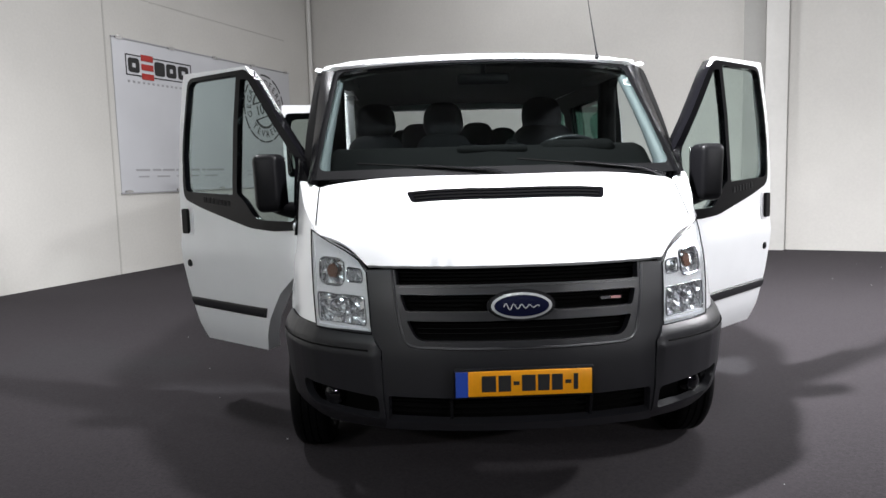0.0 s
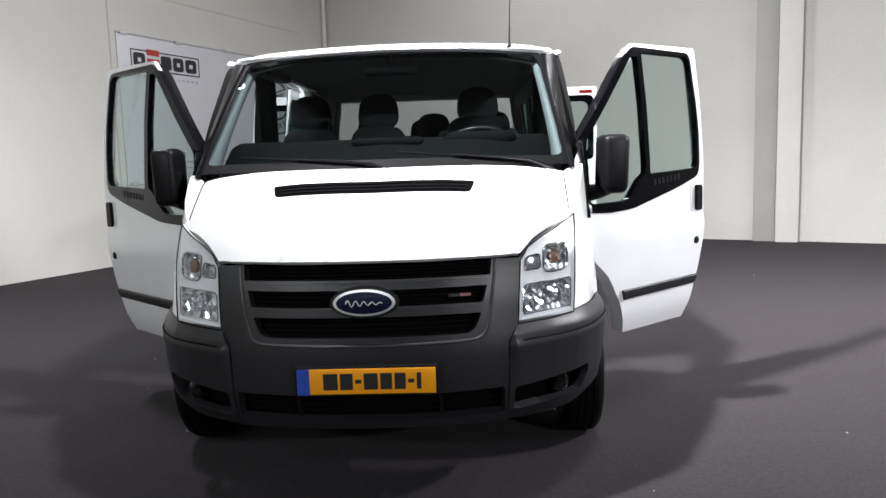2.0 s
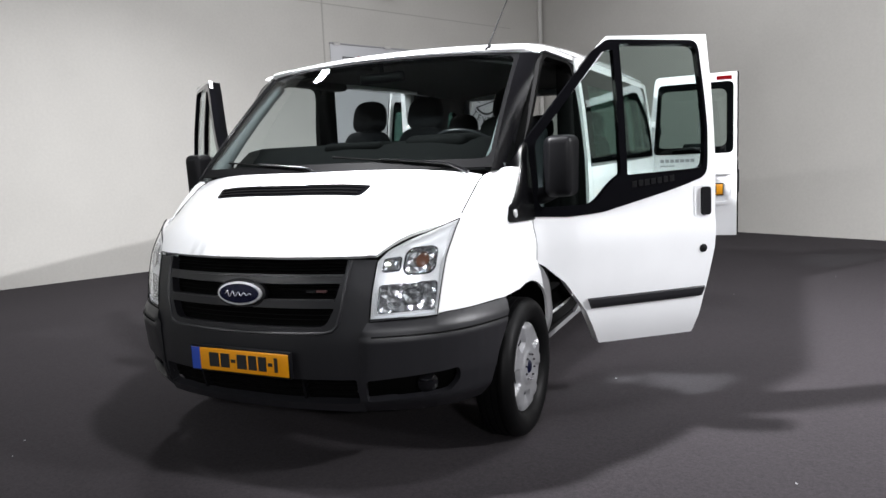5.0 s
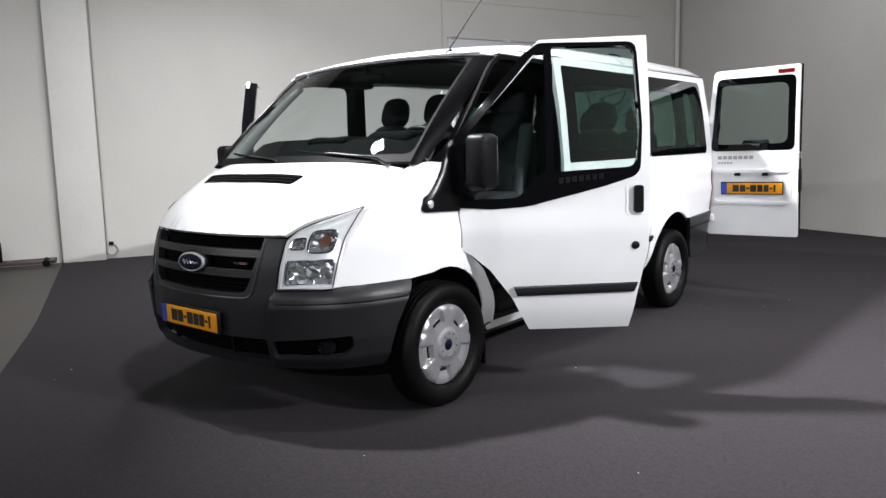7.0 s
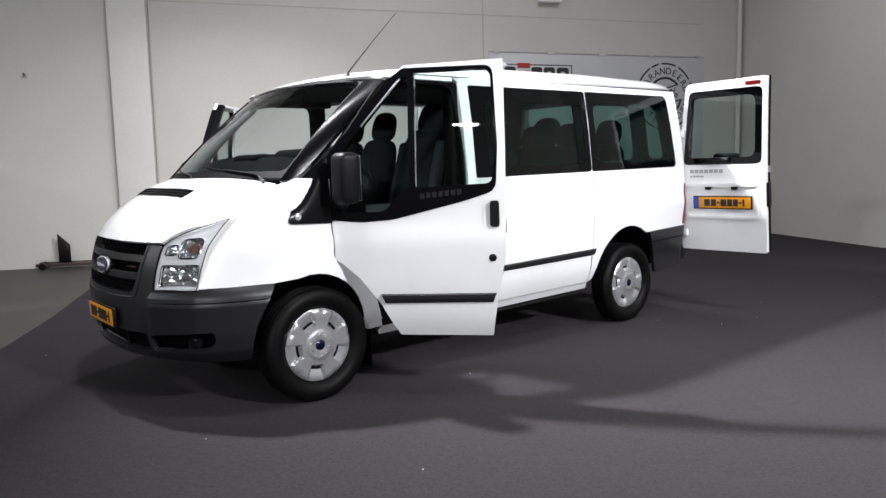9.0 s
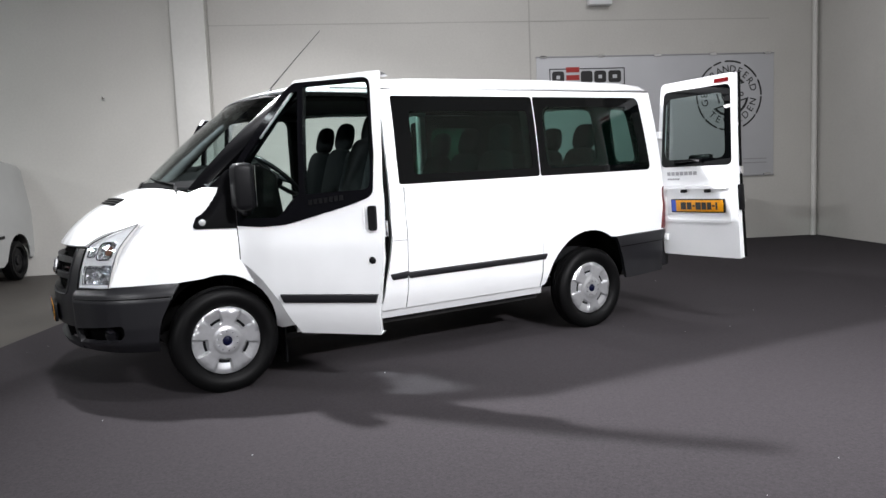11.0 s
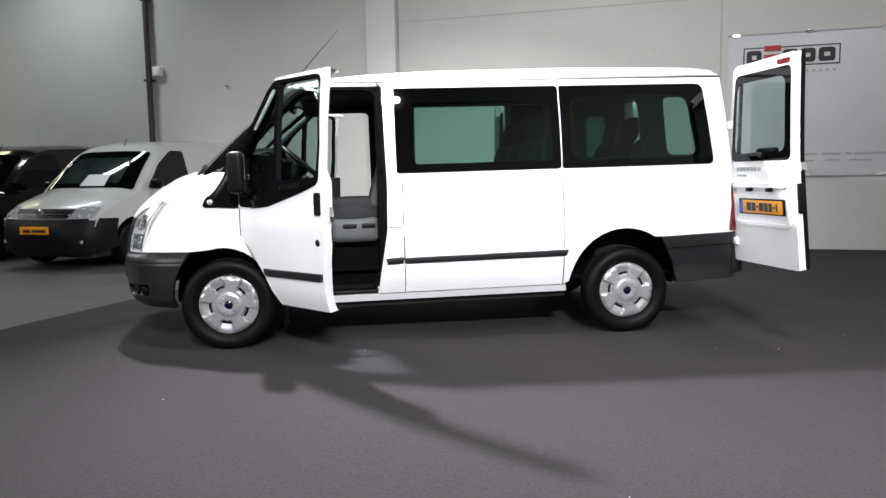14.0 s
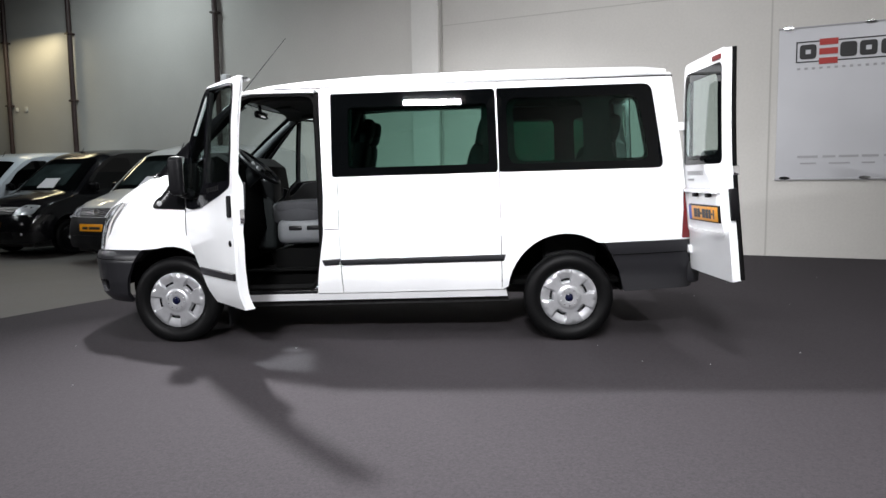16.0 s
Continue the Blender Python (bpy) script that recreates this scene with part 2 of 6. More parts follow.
def sheet(outline, fn, holes=(), step=0.08, thick=0.0, out=(0, 0, 1)):
    """A curved panel: a flat outline with holes, laid on the surface fn(a, b) and given a thickness inwards."""
    loops = [dense(outline, step)] + [dense(h, step) for h in holes]
    pts, edges = [], []
    for lp in loops:
        s = len(pts)
        pts += lp
        edges += [(s + i, s + (i + 1) % len(lp)) for i in range(len(lp))]
    ax, bx = min(p[0] for p in loops[0]), max(p[0] for p in loops[0])
    ay, by = min(p[1] for p in loops[0]), max(p[1] for p in loops[0])
    near = step * 0.45
    cells = {}
    for p in pts:
        cells.setdefault((int(p[0] // step), int(p[1] // step)), []).append(p)
    y = ay + step * 0.5
    while y < by:
        x = ax + step * 0.5
        while x < bx:
            ok = inside((x, y), loops[0]) and not any(inside((x, y), h) for h in loops[1:])
            if ok:
                cx, cy = int(x // step), int(y // step)
                for i in (-1, 0, 1):
                    for j in (-1, 0, 1):
                        for q in cells.get((cx + i, cy + j), ()):
                            if (q[0] - x) ** 2 + (q[1] - y) ** 2 < near * near:
                                ok = False
            if ok:
                pts.append((x, y))
            x += step
        y += step
    vs, _, fs, _, _, _ = delaunay_2d_cdt([Vector(p) for p in pts], edges, [], 0, 1e-7)
    bm = bmesh.new()
    bv = [bm.verts.new(fn(v.x, v.y)) for v in vs]
    for f in fs:
        c = (sum(vs[i].x for i in f) / 3, sum(vs[i].y for i in f) / 3)
        if inside(c, loops[0]) and not any(inside(c, h) for h in loops[1:]):
            try:
                bm.faces.new([bv[i] for i in f])
            except ValueError:
                pass
    for v in [v for v in bm.verts if not v.link_faces]:
        bm.verts.remove(v)
    bm.normal_update()
    tot = Vector((0, 0, 0))
    for f in bm.faces:
        tot += f.normal * f.calc_area()
    if tot.dot(Vector(out)) < 0:
        bmesh.ops.reverse_faces(bm, faces=bm.faces[:])
        bm.normal_update()
    if thick:
        thicken(bm, thick)
    return bm


def thicken(bm, thick):
    bm.normal_update()
    faces, verts = bm.faces[:], bm.verts[:]
    rim = [e for e in bm.edges if len(e.link_faces) == 1]
    rim_dirs = []
    for e in rim:
        lp = e.link_loops[0]
        rim_dirs.append((lp.vert, lp.link_loop_next.vert))
    back = {v: bm.verts.new(v.co - v.normal * thick) for v in verts}
    for f in faces:
        bm.faces.new([back[v] for v in reversed(f.verts)])
    for a, b in rim_dirs:
        bm.faces.new((b, a, back[a], back[b]))
    bm.normal_update()


def box(bm, x0, y0, z0, x1, y1, z1, bevel=0.0, m=None, seg=2):
    r = bmesh.ops.create_cube(bm, size=1.0)
    mat = Matrix.LocRotScale(((x0 + x1) / 2, (y0 + y1) / 2, (z0 + z1) / 2), None, (abs(x1 - x0), abs(y1 - y0), abs(z1 - z0)))
    bmesh.ops.transform(bm, matrix=mat, verts=r["verts"])
    vs = r["verts"]
    if bevel:
        es = list({e for v in vs for e in v.link_edges})
        g = bmesh.ops.bevel(bm, geom=es, offset=bevel, segments=seg, affect="EDGES", profile=0.5)
        vs = list({v for f in g["faces"] for v in f.verts} | {v for v in vs if v.is_valid})
    if m is not None:
        bmesh.ops.transform(bm, matrix=m, verts=vs)
    return bm


def solid(x0, y0, z0, x1, y1, z1, bevel=0.0, m=None, seg=2):
    return box(bmesh.new(), x0, y0, z0, x1, y1, z1, bevel, m, seg)


def lathe(profile, n=48, axis="x", closed=False):
    """Turn (radius, along) points round an axis."""
    bm = bmesh.new()
    rings = []
    for i in range(n):
        a = 2 * math.pi * i / n
        ring = []
        for r, h in profile:
            p = (h, r * math.cos(a), r * math.sin(a)) if axis == "x" else ((r * math.cos(a), h, r * math.sin(a)) if axis == "y" else (r * math.cos(a), r * math.sin(a), h))
            ring.append(bm.verts.new(p))
        rings.append(ring)
    k = len(profile)
    for i in range(n):
        a, b = rings[i], rings[(i + 1) % n]
        for j in range(k if closed else k - 1):
            bm.faces.new((a[j], a[(j + 1) % k], b[(j + 1) % k], b[j]))
    bmesh.ops.remove_doubles(bm, verts=bm.verts, dist=1e-6)
    bmesh.ops.recalc_face_normals(bm, faces=bm.faces)
    return bm


def sweep(points, radius, n=8, bm=None, flat=1.0):
    """A round bar along a polyline; radius may be one or one for each point."""
    bm = bm or bmesh.new()
    pts = [Vector(p) for p in points]
    rings = []
    up = Vector((0, 0, 1))
    for i, p in enumerate(pts):
        d = (pts[min(i + 1, len(pts) - 1)] - pts[max(i - 1, 0)]).normalized()
        s = d.cross(up)
        if s.length < 1e-3:
            s = d.cross(Vector((0, 1, 0)))
        s.normalize()
        u = s.cross(d)
        r = radius[i] if isinstance(radius, (list, tuple)) else radius
        rings.append([bm.verts.new(p + s * r * math.cos(2 * math.pi * k / n) + u * r * flat * math.sin(2 * math.pi * k / n)) for k in range(n)])
    for a, b in zip(rings, rings[1:]):
        for k in range(n):
            bm.faces.new((a[k], a[(k + 1) % n], b[(k + 1) % n], b[k]))
    bm.faces.new(list(reversed(rings[0])))
    bm.faces.new(rings[-1])
    bmesh.ops.recalc_face_normals(bm, faces=bm.faces)
    return bm


def table(x, rows):
    """Piecewise-linear look-up with eased joints."""
    if x <= rows[0][0]:
        return rows[0][1]
    for (a, u), (b, v) in zip(rows, rows[1:]):
        if x <= b:
            return u + (v - u) * (x - a) / (b - a)
    return rows[-1][1]


def smooth_table(rows, width=0.06):
    def f(x):
        return (table(x - width, rows) + 2 * table(x - width / 2, rows) + 2 * table(x, rows) + 2 * table(x + width / 2, rows) + table(x + width, rows)) / 8
    return f


def letters(text, size, m, material, parent, name="lettering", depth=0.002):
    """Raised writing in the built-in font, made a mesh."""
    cu = bpy.data.curves.new(name, "FONT")
    cu.body, cu.size, cu.extrude, cu.align_x, cu.align_y = text, size, depth, "CENTER", "CENTER"
    tmp = new(name, cu)
    bpy.context.view_layer.update()
    me = bpy.data.meshes.new_from_object(tmp.evaluated_get(bpy.context.evaluated_depsgraph_get()))
    bpy.data.objects.remove(tmp)
    me.materials.clear()
    me.materials.append(material)
    ob = new(name, me)
    ob.matrix_basis = m
    if parent is not None:
        ob.parent = parent
    return ob


# ---- the hall ----
def hall():
    # carpet and concrete
    me = finish(solid(WALL_U - 0.3, FRONT_V, -0.12, FAR_U, BACK_V + 0.8, -0.004), "ground", CONCRETE)
    g = tagged(new("ground", me), "grey worn concrete hall floor with stains", "floor", kind="structure")
    g.matrix_world = ROOM
    edge = rounded([(WALL_U, -1.56), (-2.5, -1.68), (-0.2, -1.87), (1.1, -1.90), (1.2, -7.5), (12.9, -7.5), (12.9, BACK_V + 0.7), (WALL_U, BACK_V + 0.7)], [0, 0.5, 0.5, 0, 0, 0, 0, 0])
    c = part("carpet", sheet(edge, lambda a, b: (a, b, 0.006), step=0.8, thick=0.0095), CARPET)
    c.matrix_world = ROOM
    tagged(c, "dark charcoal carpet laid over the hall floor", "carpet", kind="structure")
    # walls
    def wall(name, bm, label, mat=WALL, cat="wall"):
        o = part(name, bm, mat)
        o.matrix_world = ROOM
        return tagged(o, label, cat, kind="structure")
    wa = wall("wall_banner", solid(WALL_U - 0.25, FRONT_V, -0.1, WALL_U, 10.2, TOP), "off-white painted panel wall of the hall")
    for v in (4.22,):
        part("joint", solid(WALL_U - 0.01, v - 0.012, 0, WALL_U + 0.004, v + 0.012, TOP), WALL_JOINT, wa)
    part("joint", solid(WALL_U - 0.01, -1.0, 3.83, WALL_U + 0.004, 8.5, 3.845), WALL_JOINT, wa)
    # the far wall stands a little out of square
    bm = bmesh.new()
    prof = [(WALL_U - 0.2, 9.45), (FAR_U, 6.50), (FAR_U, 6.75), (WALL_U - 0.2, 9.7)]
    lo = [bm.verts.new((x, y, -0.1)) for x, y in prof]
    hi = [bm.verts.new((x, y, TOP)) for x, y in prof]
    for i in range(4):
        bm.faces.new((lo[i], lo[(i + 1) % 4], hi[(i + 1) % 4], hi[i]))
    bm.faces.new(lo), bm.faces.new(hi)
    bmesh.ops.recalc_face_normals(bm, faces=bm.faces)
    wall("wall_back", bm, "off-white painted block wall of the hall")
    # unseen enclosure, dark so that it throws little light and reflection back
    wall("wall_front", solid(WALL_U - 0.25, FRONT_V - 0.25, -0.1, FAR_U, FRONT_V, TOP), "unseen wall closing the hall, darkened to cut bounce light", WALL_UNSEEN)
    wall("wall_side", solid(FAR_U, FRONT_V, -0.1, FAR_U + 0.25, BACK_V + 0.8, TOP), "unseen wall closing the hall, darkened to cut bounce light", WALL_UNSEEN)
    wall("ceiling", solid(WALL_U - 0.25, FRONT_V - 0.25, TOP, FAR_U + 0.25, BACK_V + 0.8, TOP + 0.2), "unseen hall ceiling, darkened to cut bounce light", CEILING, "ceiling")
    # columns, and a grey strip built for the shade beside the second
    wall("column_1", solid(WALL_U, -1.55, 0, WALL_U + 0.12, -1.03, TOP, 0.008), "white painted column against the wall", COLUMN, "column")
    wall("column_2", solid(1.60, 8.42, 0, 1.90, 8.75, TOP, 0.008), "white painted column against the back wall", COLUMN, "column")
    wall("column_shade_strip", solid(1.30, 8.50, 0, 1.595, 8.75, TOP, 0.006), "grey strip standing for the shade beside the white column", STEEL_SHADE_GREY, "column")
    return wa


hall()


# ---- the white van ----
# van frame: x to its left side, y to its rear from the front axle, z up
RAKE = 0.92
PROFILE = smooth_table([(0.20, 0.80), (0.30, 0.875), (0.36, 0.902), (0.43, 0.934), (0.47, 0.946), (0.55, 0.957), (0.65, 0.972), (0.80, 0.981), (0.885, 0.988), (0.915, 0.988), (0.965, 0.974), (1.08, 0.973), (1.25, 0.970), (1.55, 0.944), (1.85, 0.902), (1.95, 0.868)], 0.028)
NARROW = smooth_table([(-0.95, 0.55), (-0.72, 0.70), (-0.62, 0.785), (-0.486, 0.872), (-0.30, 0.930), (-0.10, 0.958), (0.25, 0.978), (0.6, 0.984), (2.0, 0.984), (3.2, 0.980), (3.6, 0.970), (3.82, 0.950), (3.95, 0.92)], 0.05)
PLAN = smooth_table([(0.0, -0.870), (0.15, -0.868), (0.30, -0.850), (0.45, -0.815), (0.56, -0.775), (0.70, -0.695), (0.785, -0.628), (0.84, -0.560), (0.89, -0.475), (0.93, -0.37), (0.96, -0.24)], 0.03)
BACK = smooth_table([(0.22, 0.10), (0.30, 0.055), (0.36, 0.022), (0.45, 0.004), (0.52, 0.0), (0.62, 0.0), (0.70, 0.012), (0.81, 0.030), (0.93, 0.066), (1.05, 0.15), (1.15, 0.26)], 0.03)
HOOD = smooth_table([(-0.90, 0.895), (-0.83, 0.918), (-0.805, 0.934), (-0.785, 0.985), (-0.72, 1.055), (-0.62, 1.135), (-0.45, 1.235), (-0.30, 1.283), (-0.1, 1.32), (0.2, 1.36)], 0.03)
ROOF = smooth_table([(0.30, 1.812), (0.36, 1.850), (0.43, 1.886), (0.60, 1.923), (0.9, 1.953), (1.4, 1.976), (2.5, 1.988), (3.4, 1.976), (3.66, 1.948), (3.74, 1.915)], 0.06)


def side_x(y, z):
    return PROFILE(z) * NARROW(y - 0.5 * max(0.0, min(z, 1.3) - 0.7)) / 0.984


def flare(y, z):
    f = 0.0
    for cy, cz, a, b in ((-0.02, 0.35, 0.345, 0.385), (2.91, 0.32, 0.42, 0.435)):
        d = math.hypot((y - cy) / a, (z - cz) / b)
        k = max(0.0, min(1.0, (1.26 - d) / 0.10))
        f = max(f, 0.010 * k * k * (3 - 2 * k))
    return f


def on_body(s):
    return lambda y, z: (s * (side_x(y, z) + flare(y, z)), y, z)


def on_side(s, off=0.0):
    return lambda y, z: (s * (side_x(y, z) + off), y, z)


def nose_y(x, z):
    return PLAN(abs(x)) + BACK(z)


def on_nose(off=0.0):
    return lambda x, z: (x, nose_y(x, z) - off, z)


def hood_z(x, y):
    a = abs(x)
    lead = max(0.0, min(1.0, (y - PLAN(a) - 0.066) / 0.15))
    return HOOD(y - PLAN(a) - 0.870) - 0.05 * (a / 0.8) ** 4 * lead * (1 - 0.65 * max(0.0, min(1.0, (y + 0.45) / 0.3)))


def roof_z(x, y):
    a = abs(x)
    return ROOF(y - 0.18 * x * x) - 0.022 * (a / 0.86) ** 2 - 0.078 * max(0.0, (a - 0.70) / 0.19) ** 2.4 * (0.35 + 0.65 * max(0.0, min(1.0, (y - 0.5) / 0.6)))


def screen_point(u, w, off=0.0):
    """The windscreen, from its foot (w 0) to its head (w 1)."""
    u2 = u * u
    lo = Vector((0.84 * u, -0.285 + 0.175 * u2, 1.272 - 0.006 * u2))
    hi = Vector((0.775 * u, 0.405 + 0.135 * u2, 1.868 - 0.022 * u2))
    p = lo.lerp(hi, w)
    bow = 0.035 * 4 * w * (1 - w) * 0.5
    return (p.x, p.y - bow * 0.65 - off * 0.65, p.z + bow * 0.75 + off * 0.75)


van = empty("van", pose(0, 0, 0, RAKE, 0, 0))
tagged(van, "white passenger van on dark carpet with all doors open", "van")

ARCH_F = lambda g=0.0: (-0.02, 0.35, 0.345 + g, 0.385 + g)
ARCH_R = lambda g=0.0: (2.91, 0.32, 0.42 + g, 0.435 + g)
HINGE = (0.925, 0.14)
DOOR_OPEN = 50.2
WIN_LO, WIN_HI = 1.212, 1.815


def moulding(s, y0, y1, lo0, hi0, lo1, hi1):
    """A crowned rubbing strip along the side, its ends closed."""
    bm = bmesh.new()
    rows = []
    for k in range(17):
        t = k / 16
        y, lo, hi = y0 + (y1 - y0) * t, lo0 + (lo1 - lo0) * t, hi0 + (hi1 - hi0) * t
        row = []
        for u, d in ((0.0, -0.010), (0.0, 0.010), (0.12, 0.016), (0.5, 0.018), (0.88, 0.015), (1.0, 0.008), (1.0, -0.010)):
            z = lo + (hi - lo) * u
            yy = y + (0.4 * (u - 0.5) * (hi - lo) * (1 if t > 0.5 else -1) if k in (0, 16) else 0.0)
            row.append(bm.verts.new((s * (side_x(yy, z) + d), yy, z)))
        rows.append(row)
    for a, b in zip(rows, rows[1:]):
        for i in range(6):
            bm.faces.new((a[i], a[i + 1], b[i + 1], b[i]))
    bm.faces.new(rows[0]), bm.faces.new(rows[-1])
    bmesh.ops.recalc_face_normals(bm, faces=bm.faces)
    return bm


def body_side(s):
    d = "left" if s > 0 else "right"
    out = (s, 0, 0)
    # front wing
    af = ARCH_F()
    arc = ellipse(*af, 178, -8, 18)
    arc = [(y, z) for y, z in arc if z > 0.335]
    arc = [(y, z) for y, z in arc if not (y < 0 and z < 0.712)]
    wing = [(-0.612, 0.712)] + [(-0.25, 0.712)] + arc + [(0.36, 0.345), (0.47, 0.345), (0.40, 0.53), (0.29, 0.68), (0.185, 0.765), (0.118, 0.81), (0.118, 1.02), (0.125, 1.25), (-0.02, 1.262), (-0.12, 1.225), (-0.405, 1.062), (-0.47, 0.98), (-0.545, 0.86)]
    part("front_wing", sheet(wing, on_body(s), step=0.03, thick=0.012, out=out), PAINT, van)
    # shoulder between the wing and the bonnet
    bm = bmesh.new()
    rows = []
    for k in range(9):
        t = k / 8
        ya, za = -0.405 + 0.385 * t, 1.062 + 0.163 * min(1, t / 0.74) + (0.037 * max(0, (t - 0.74) / 0.26))
        a = Vector((side_x(ya, za) - 0.003, ya, za))
        xb, yb = 0.797 + 0.010 * t, -0.424 + 0.29 * t
        b = Vector((xb, yb, hood_z(xb, yb) - 0.002))
        row = []
        for j in range(5):
            u = j / 4
            p = a.lerp(b, u) + Vector((0.35, -0.1, 0.9)) * (0.10 * (a - b).length * 4 * u * (1 - u) * 0.8)
            row.append(bm.verts.new((s * p.x, p.y, p.z)))
        rows.append(row)
    for a, b in zip(rows, rows[1:]):
        for j in range(4):
            bm.faces.new((a[j], a[j + 1], b[j + 1], b[j]) if s < 0 else (a[j], b[j], b[j + 1], a[j + 1]))
    bm.normal_update()
    if sum(f.normal.z for f in bm.faces) < 0:
        bmesh.ops.reverse_faces(bm, faces=bm.faces[:])
    thicken(bm, 0.012)
    part("wing_shoulder", bm, PAINT, van)
    seam = [(s * (0.799 + 0.010 * k / 8), -0.424 + 0.29 * k / 8) for k in range(9)]
    part("panel_gap", sweep([(x, y, hood_z(x, y) + 0.001) for x, y in seam], 0.0028, 6), SEAL, van)
    # black mirror triangle on the wing, with the washed indicator lamp
    tri = rounded([(-0.150, 1.020), (0.112, 1.008), (0.112, 1.372), (0.085, 1.362), (-0.040, 1.238)], [0.035, 0.004, 0.004, 0.01, 0.02])

    def on_trim(y, z):
        d = (y + 0.150) * 0.893 - (z - 1.020) * 0.451
        tuck = 0.075 * max(0.0, 1 - max(0.0, d) / 0.085) ** 2 * max(0.0, min(1.0, (z - 1.06) / 0.16))
        return (s * (side_x(y, z) + 0.013 - tuck), y, z)
    tp = part("corner_trim", sheet(tri, on_trim, step=0.025, thick=0.03, out=out), PILLAR_BLACK, van)
    side = Matrix.Translation((s * (side_x(-0.085, 1.055) + 0.013), -0.085, 1.055)) @ Matrix.Scale(s, 4, (1, 0, 0))
    bm = lathe([(0.0, 0.008), (0.012, 0.007), (0.020, 0.002), (0.020, -0.005)], 20)
    bmesh.ops.transform(bm, matrix=side, verts=bm.verts)
    bmesh.ops.recalc_face_normals(bm, faces=bm.faces)
    part("side_indicator", bm, LAMP_METAL, tp)
    part("panel_gap", sheet([(0.111, 0.815), (0.117, 0.812), (0.117, 1.012), (0.111, 1.012)], on_side(s, 0.001), step=0.04, thick=0.004, out=out), SEAL, van)
    # pillar, side panel, rear quarter
    pillar = [(1.140, 0.345), (1.257, 0.345), (1.255, 1.19), (1.222, 1.20), (1.222, 1.828), (1.222, 1.862), (1.10, 1.858), (1.138, 1.83), (1.150, 1.1), (1.140, 0.80), (1.095, 0.55), (1.065, 0.36), (1.065, 0.345)]
    part("door_pillar", sheet(pillar, on_side(s), step=0.06, thick=0.03, out=out), PAINT, van)
    mid = [(1.263, 0.345), (2.443, 0.345), (2.437, 1.862), (1.226, 1.862), (1.226, 1.20), (1.261, 1.19)]
    hole = rounded([(1.27, WIN_LO + 0.02), (2.40, WIN_LO + 0.02), (2.40, WIN_HI - 0.02), (1.27, WIN_HI - 0.02)], 0.05)
    pm = part("side_panel" if s > 0 else "sliding_door", sheet(mid, on_side(s), [hole], 0.07, 0.02, out), PAINT, van)
    if s < 0:
        pm.matrix_basis = Matrix.Translation((-0.105, 1.12, 0))
        pm["label"] = "white sliding side door slid back along the van"
    ar = ARCH_R()
    arc = [(y, z) for y, z in ellipse(*ar, 182, -2, 22) if z > 0.335]
    arc = [(y, z) for y, z in arc if not (y > ar[0] and z < 0.680)]
    rear = [(2.449, 0.345)] + arc + [(3.19, 0.680), (3.785, 0.690), (3.775, 1.05), (3.735, 1.45), (3.690, 1.862), (2.441, 1.862)]
    hole = rounded([(2.48, WIN_LO + 0.02), (3.565, WIN_LO + 0.02), (3.495, WIN_HI - 0.02), (2.475, WIN_HI - 0.02)], 0.06)
    pq = part("rear_quarter", sheet(rear, on_body(s), [hole], 0.045, 0.02, out), PAINT, van)
    # glass with its black border
    for own, lo0, lo1, hi0, hi1 in ((pm, 1.226, 2.432, 1.222, 2.420), (pq, 2.444, 3.617, 2.432, 3.540)):
        o = rounded([(lo0, WIN_LO), (lo1, WIN_LO), (hi1, WIN_HI), (hi0, WIN_HI)], [0.02, 0.03 if own is pm else 0.05, 0.03 if own is pm else 0.06, 0.02])
        if own is pm:
            h = rounded([(1.345, WIN_LO + 0.062), (2.37, WIN_LO + 0.062), (2.36, WIN_HI - 0.105), (1.350, WIN_HI - 0.105)], 0.03)
        else:
            h = rounded([(2.51, WIN_LO + 0.055), (3.52, WIN_LO + 0.055), (3.44, WIN_HI - 0.075), (2.50, WIN_HI - 0.075)], 0.08)
        w = part("side_window", sheet(o, on_side(s, 0.004), [h], 0.07, 0.006, out), FRIT, own, "black bordered tinted side window")
        part("pane", sheet(h, on_side(s, 0.0035), step=0.10, thick=0.004, out=out), TINTED, own)
    # sill
    sill = [(0.475, 0.285), (2.49, 0.285), (2.475, 0.343), (0.475, 0.343)]
    part("sill", sheet(sill, lambda y, z: (s * (side_x(y, z) - 0.012), y, z), step=0.08, thick=0.10, out=out), PAINT, van)
    under = [(0.40, 0.235), (2.50, 0.235), (2.49, 0.284), (0.42, 0.284)]
    part("sill_underside", sheet(under, lambda y, z: (s * (side_x(y, z) - 0.05), y, z), step=0.10, thick=0.10, out=out), STEEL, van)
    # rail over the door, back to the rear
    rail = [(0.56, 1.838), (1.098, 1.834), (1.098, 1.860), (0.60, 1.860)]
    part("roof_rail", sheet(rail, on_side(s), step=0.05, thick=0.03, out=out), PAINT, van)
    gutter = [(0.80, 1.862), (3.70, 1.864), (3.70, 1.874), (0.80, 1.870)]
    part("roof_gutter", sheet(gutter, on_side(s, -0.012), step=0.12, thick=0.02, out=out), SEAL, van)
    # mouldings
    for a, b in ((1.130, 1.258), (1.262, 2.474)):
        part("side_moulding", moulding(s, a, b - 0.006, 0.562, 0.604, 0.566, 0.612), PLASTIC, van if (s > 0 or b < 1.3) else pm)
    # fuel flap line
    if s > 0:
        part("panel_gap", sheet([(1.150, 0.829), (1.252, 0.829), (1.252, 0.833), (1.150, 0.833)], on_side(s, 0.001), step=0.05, thick=0.004, out=out), SEAL, van)
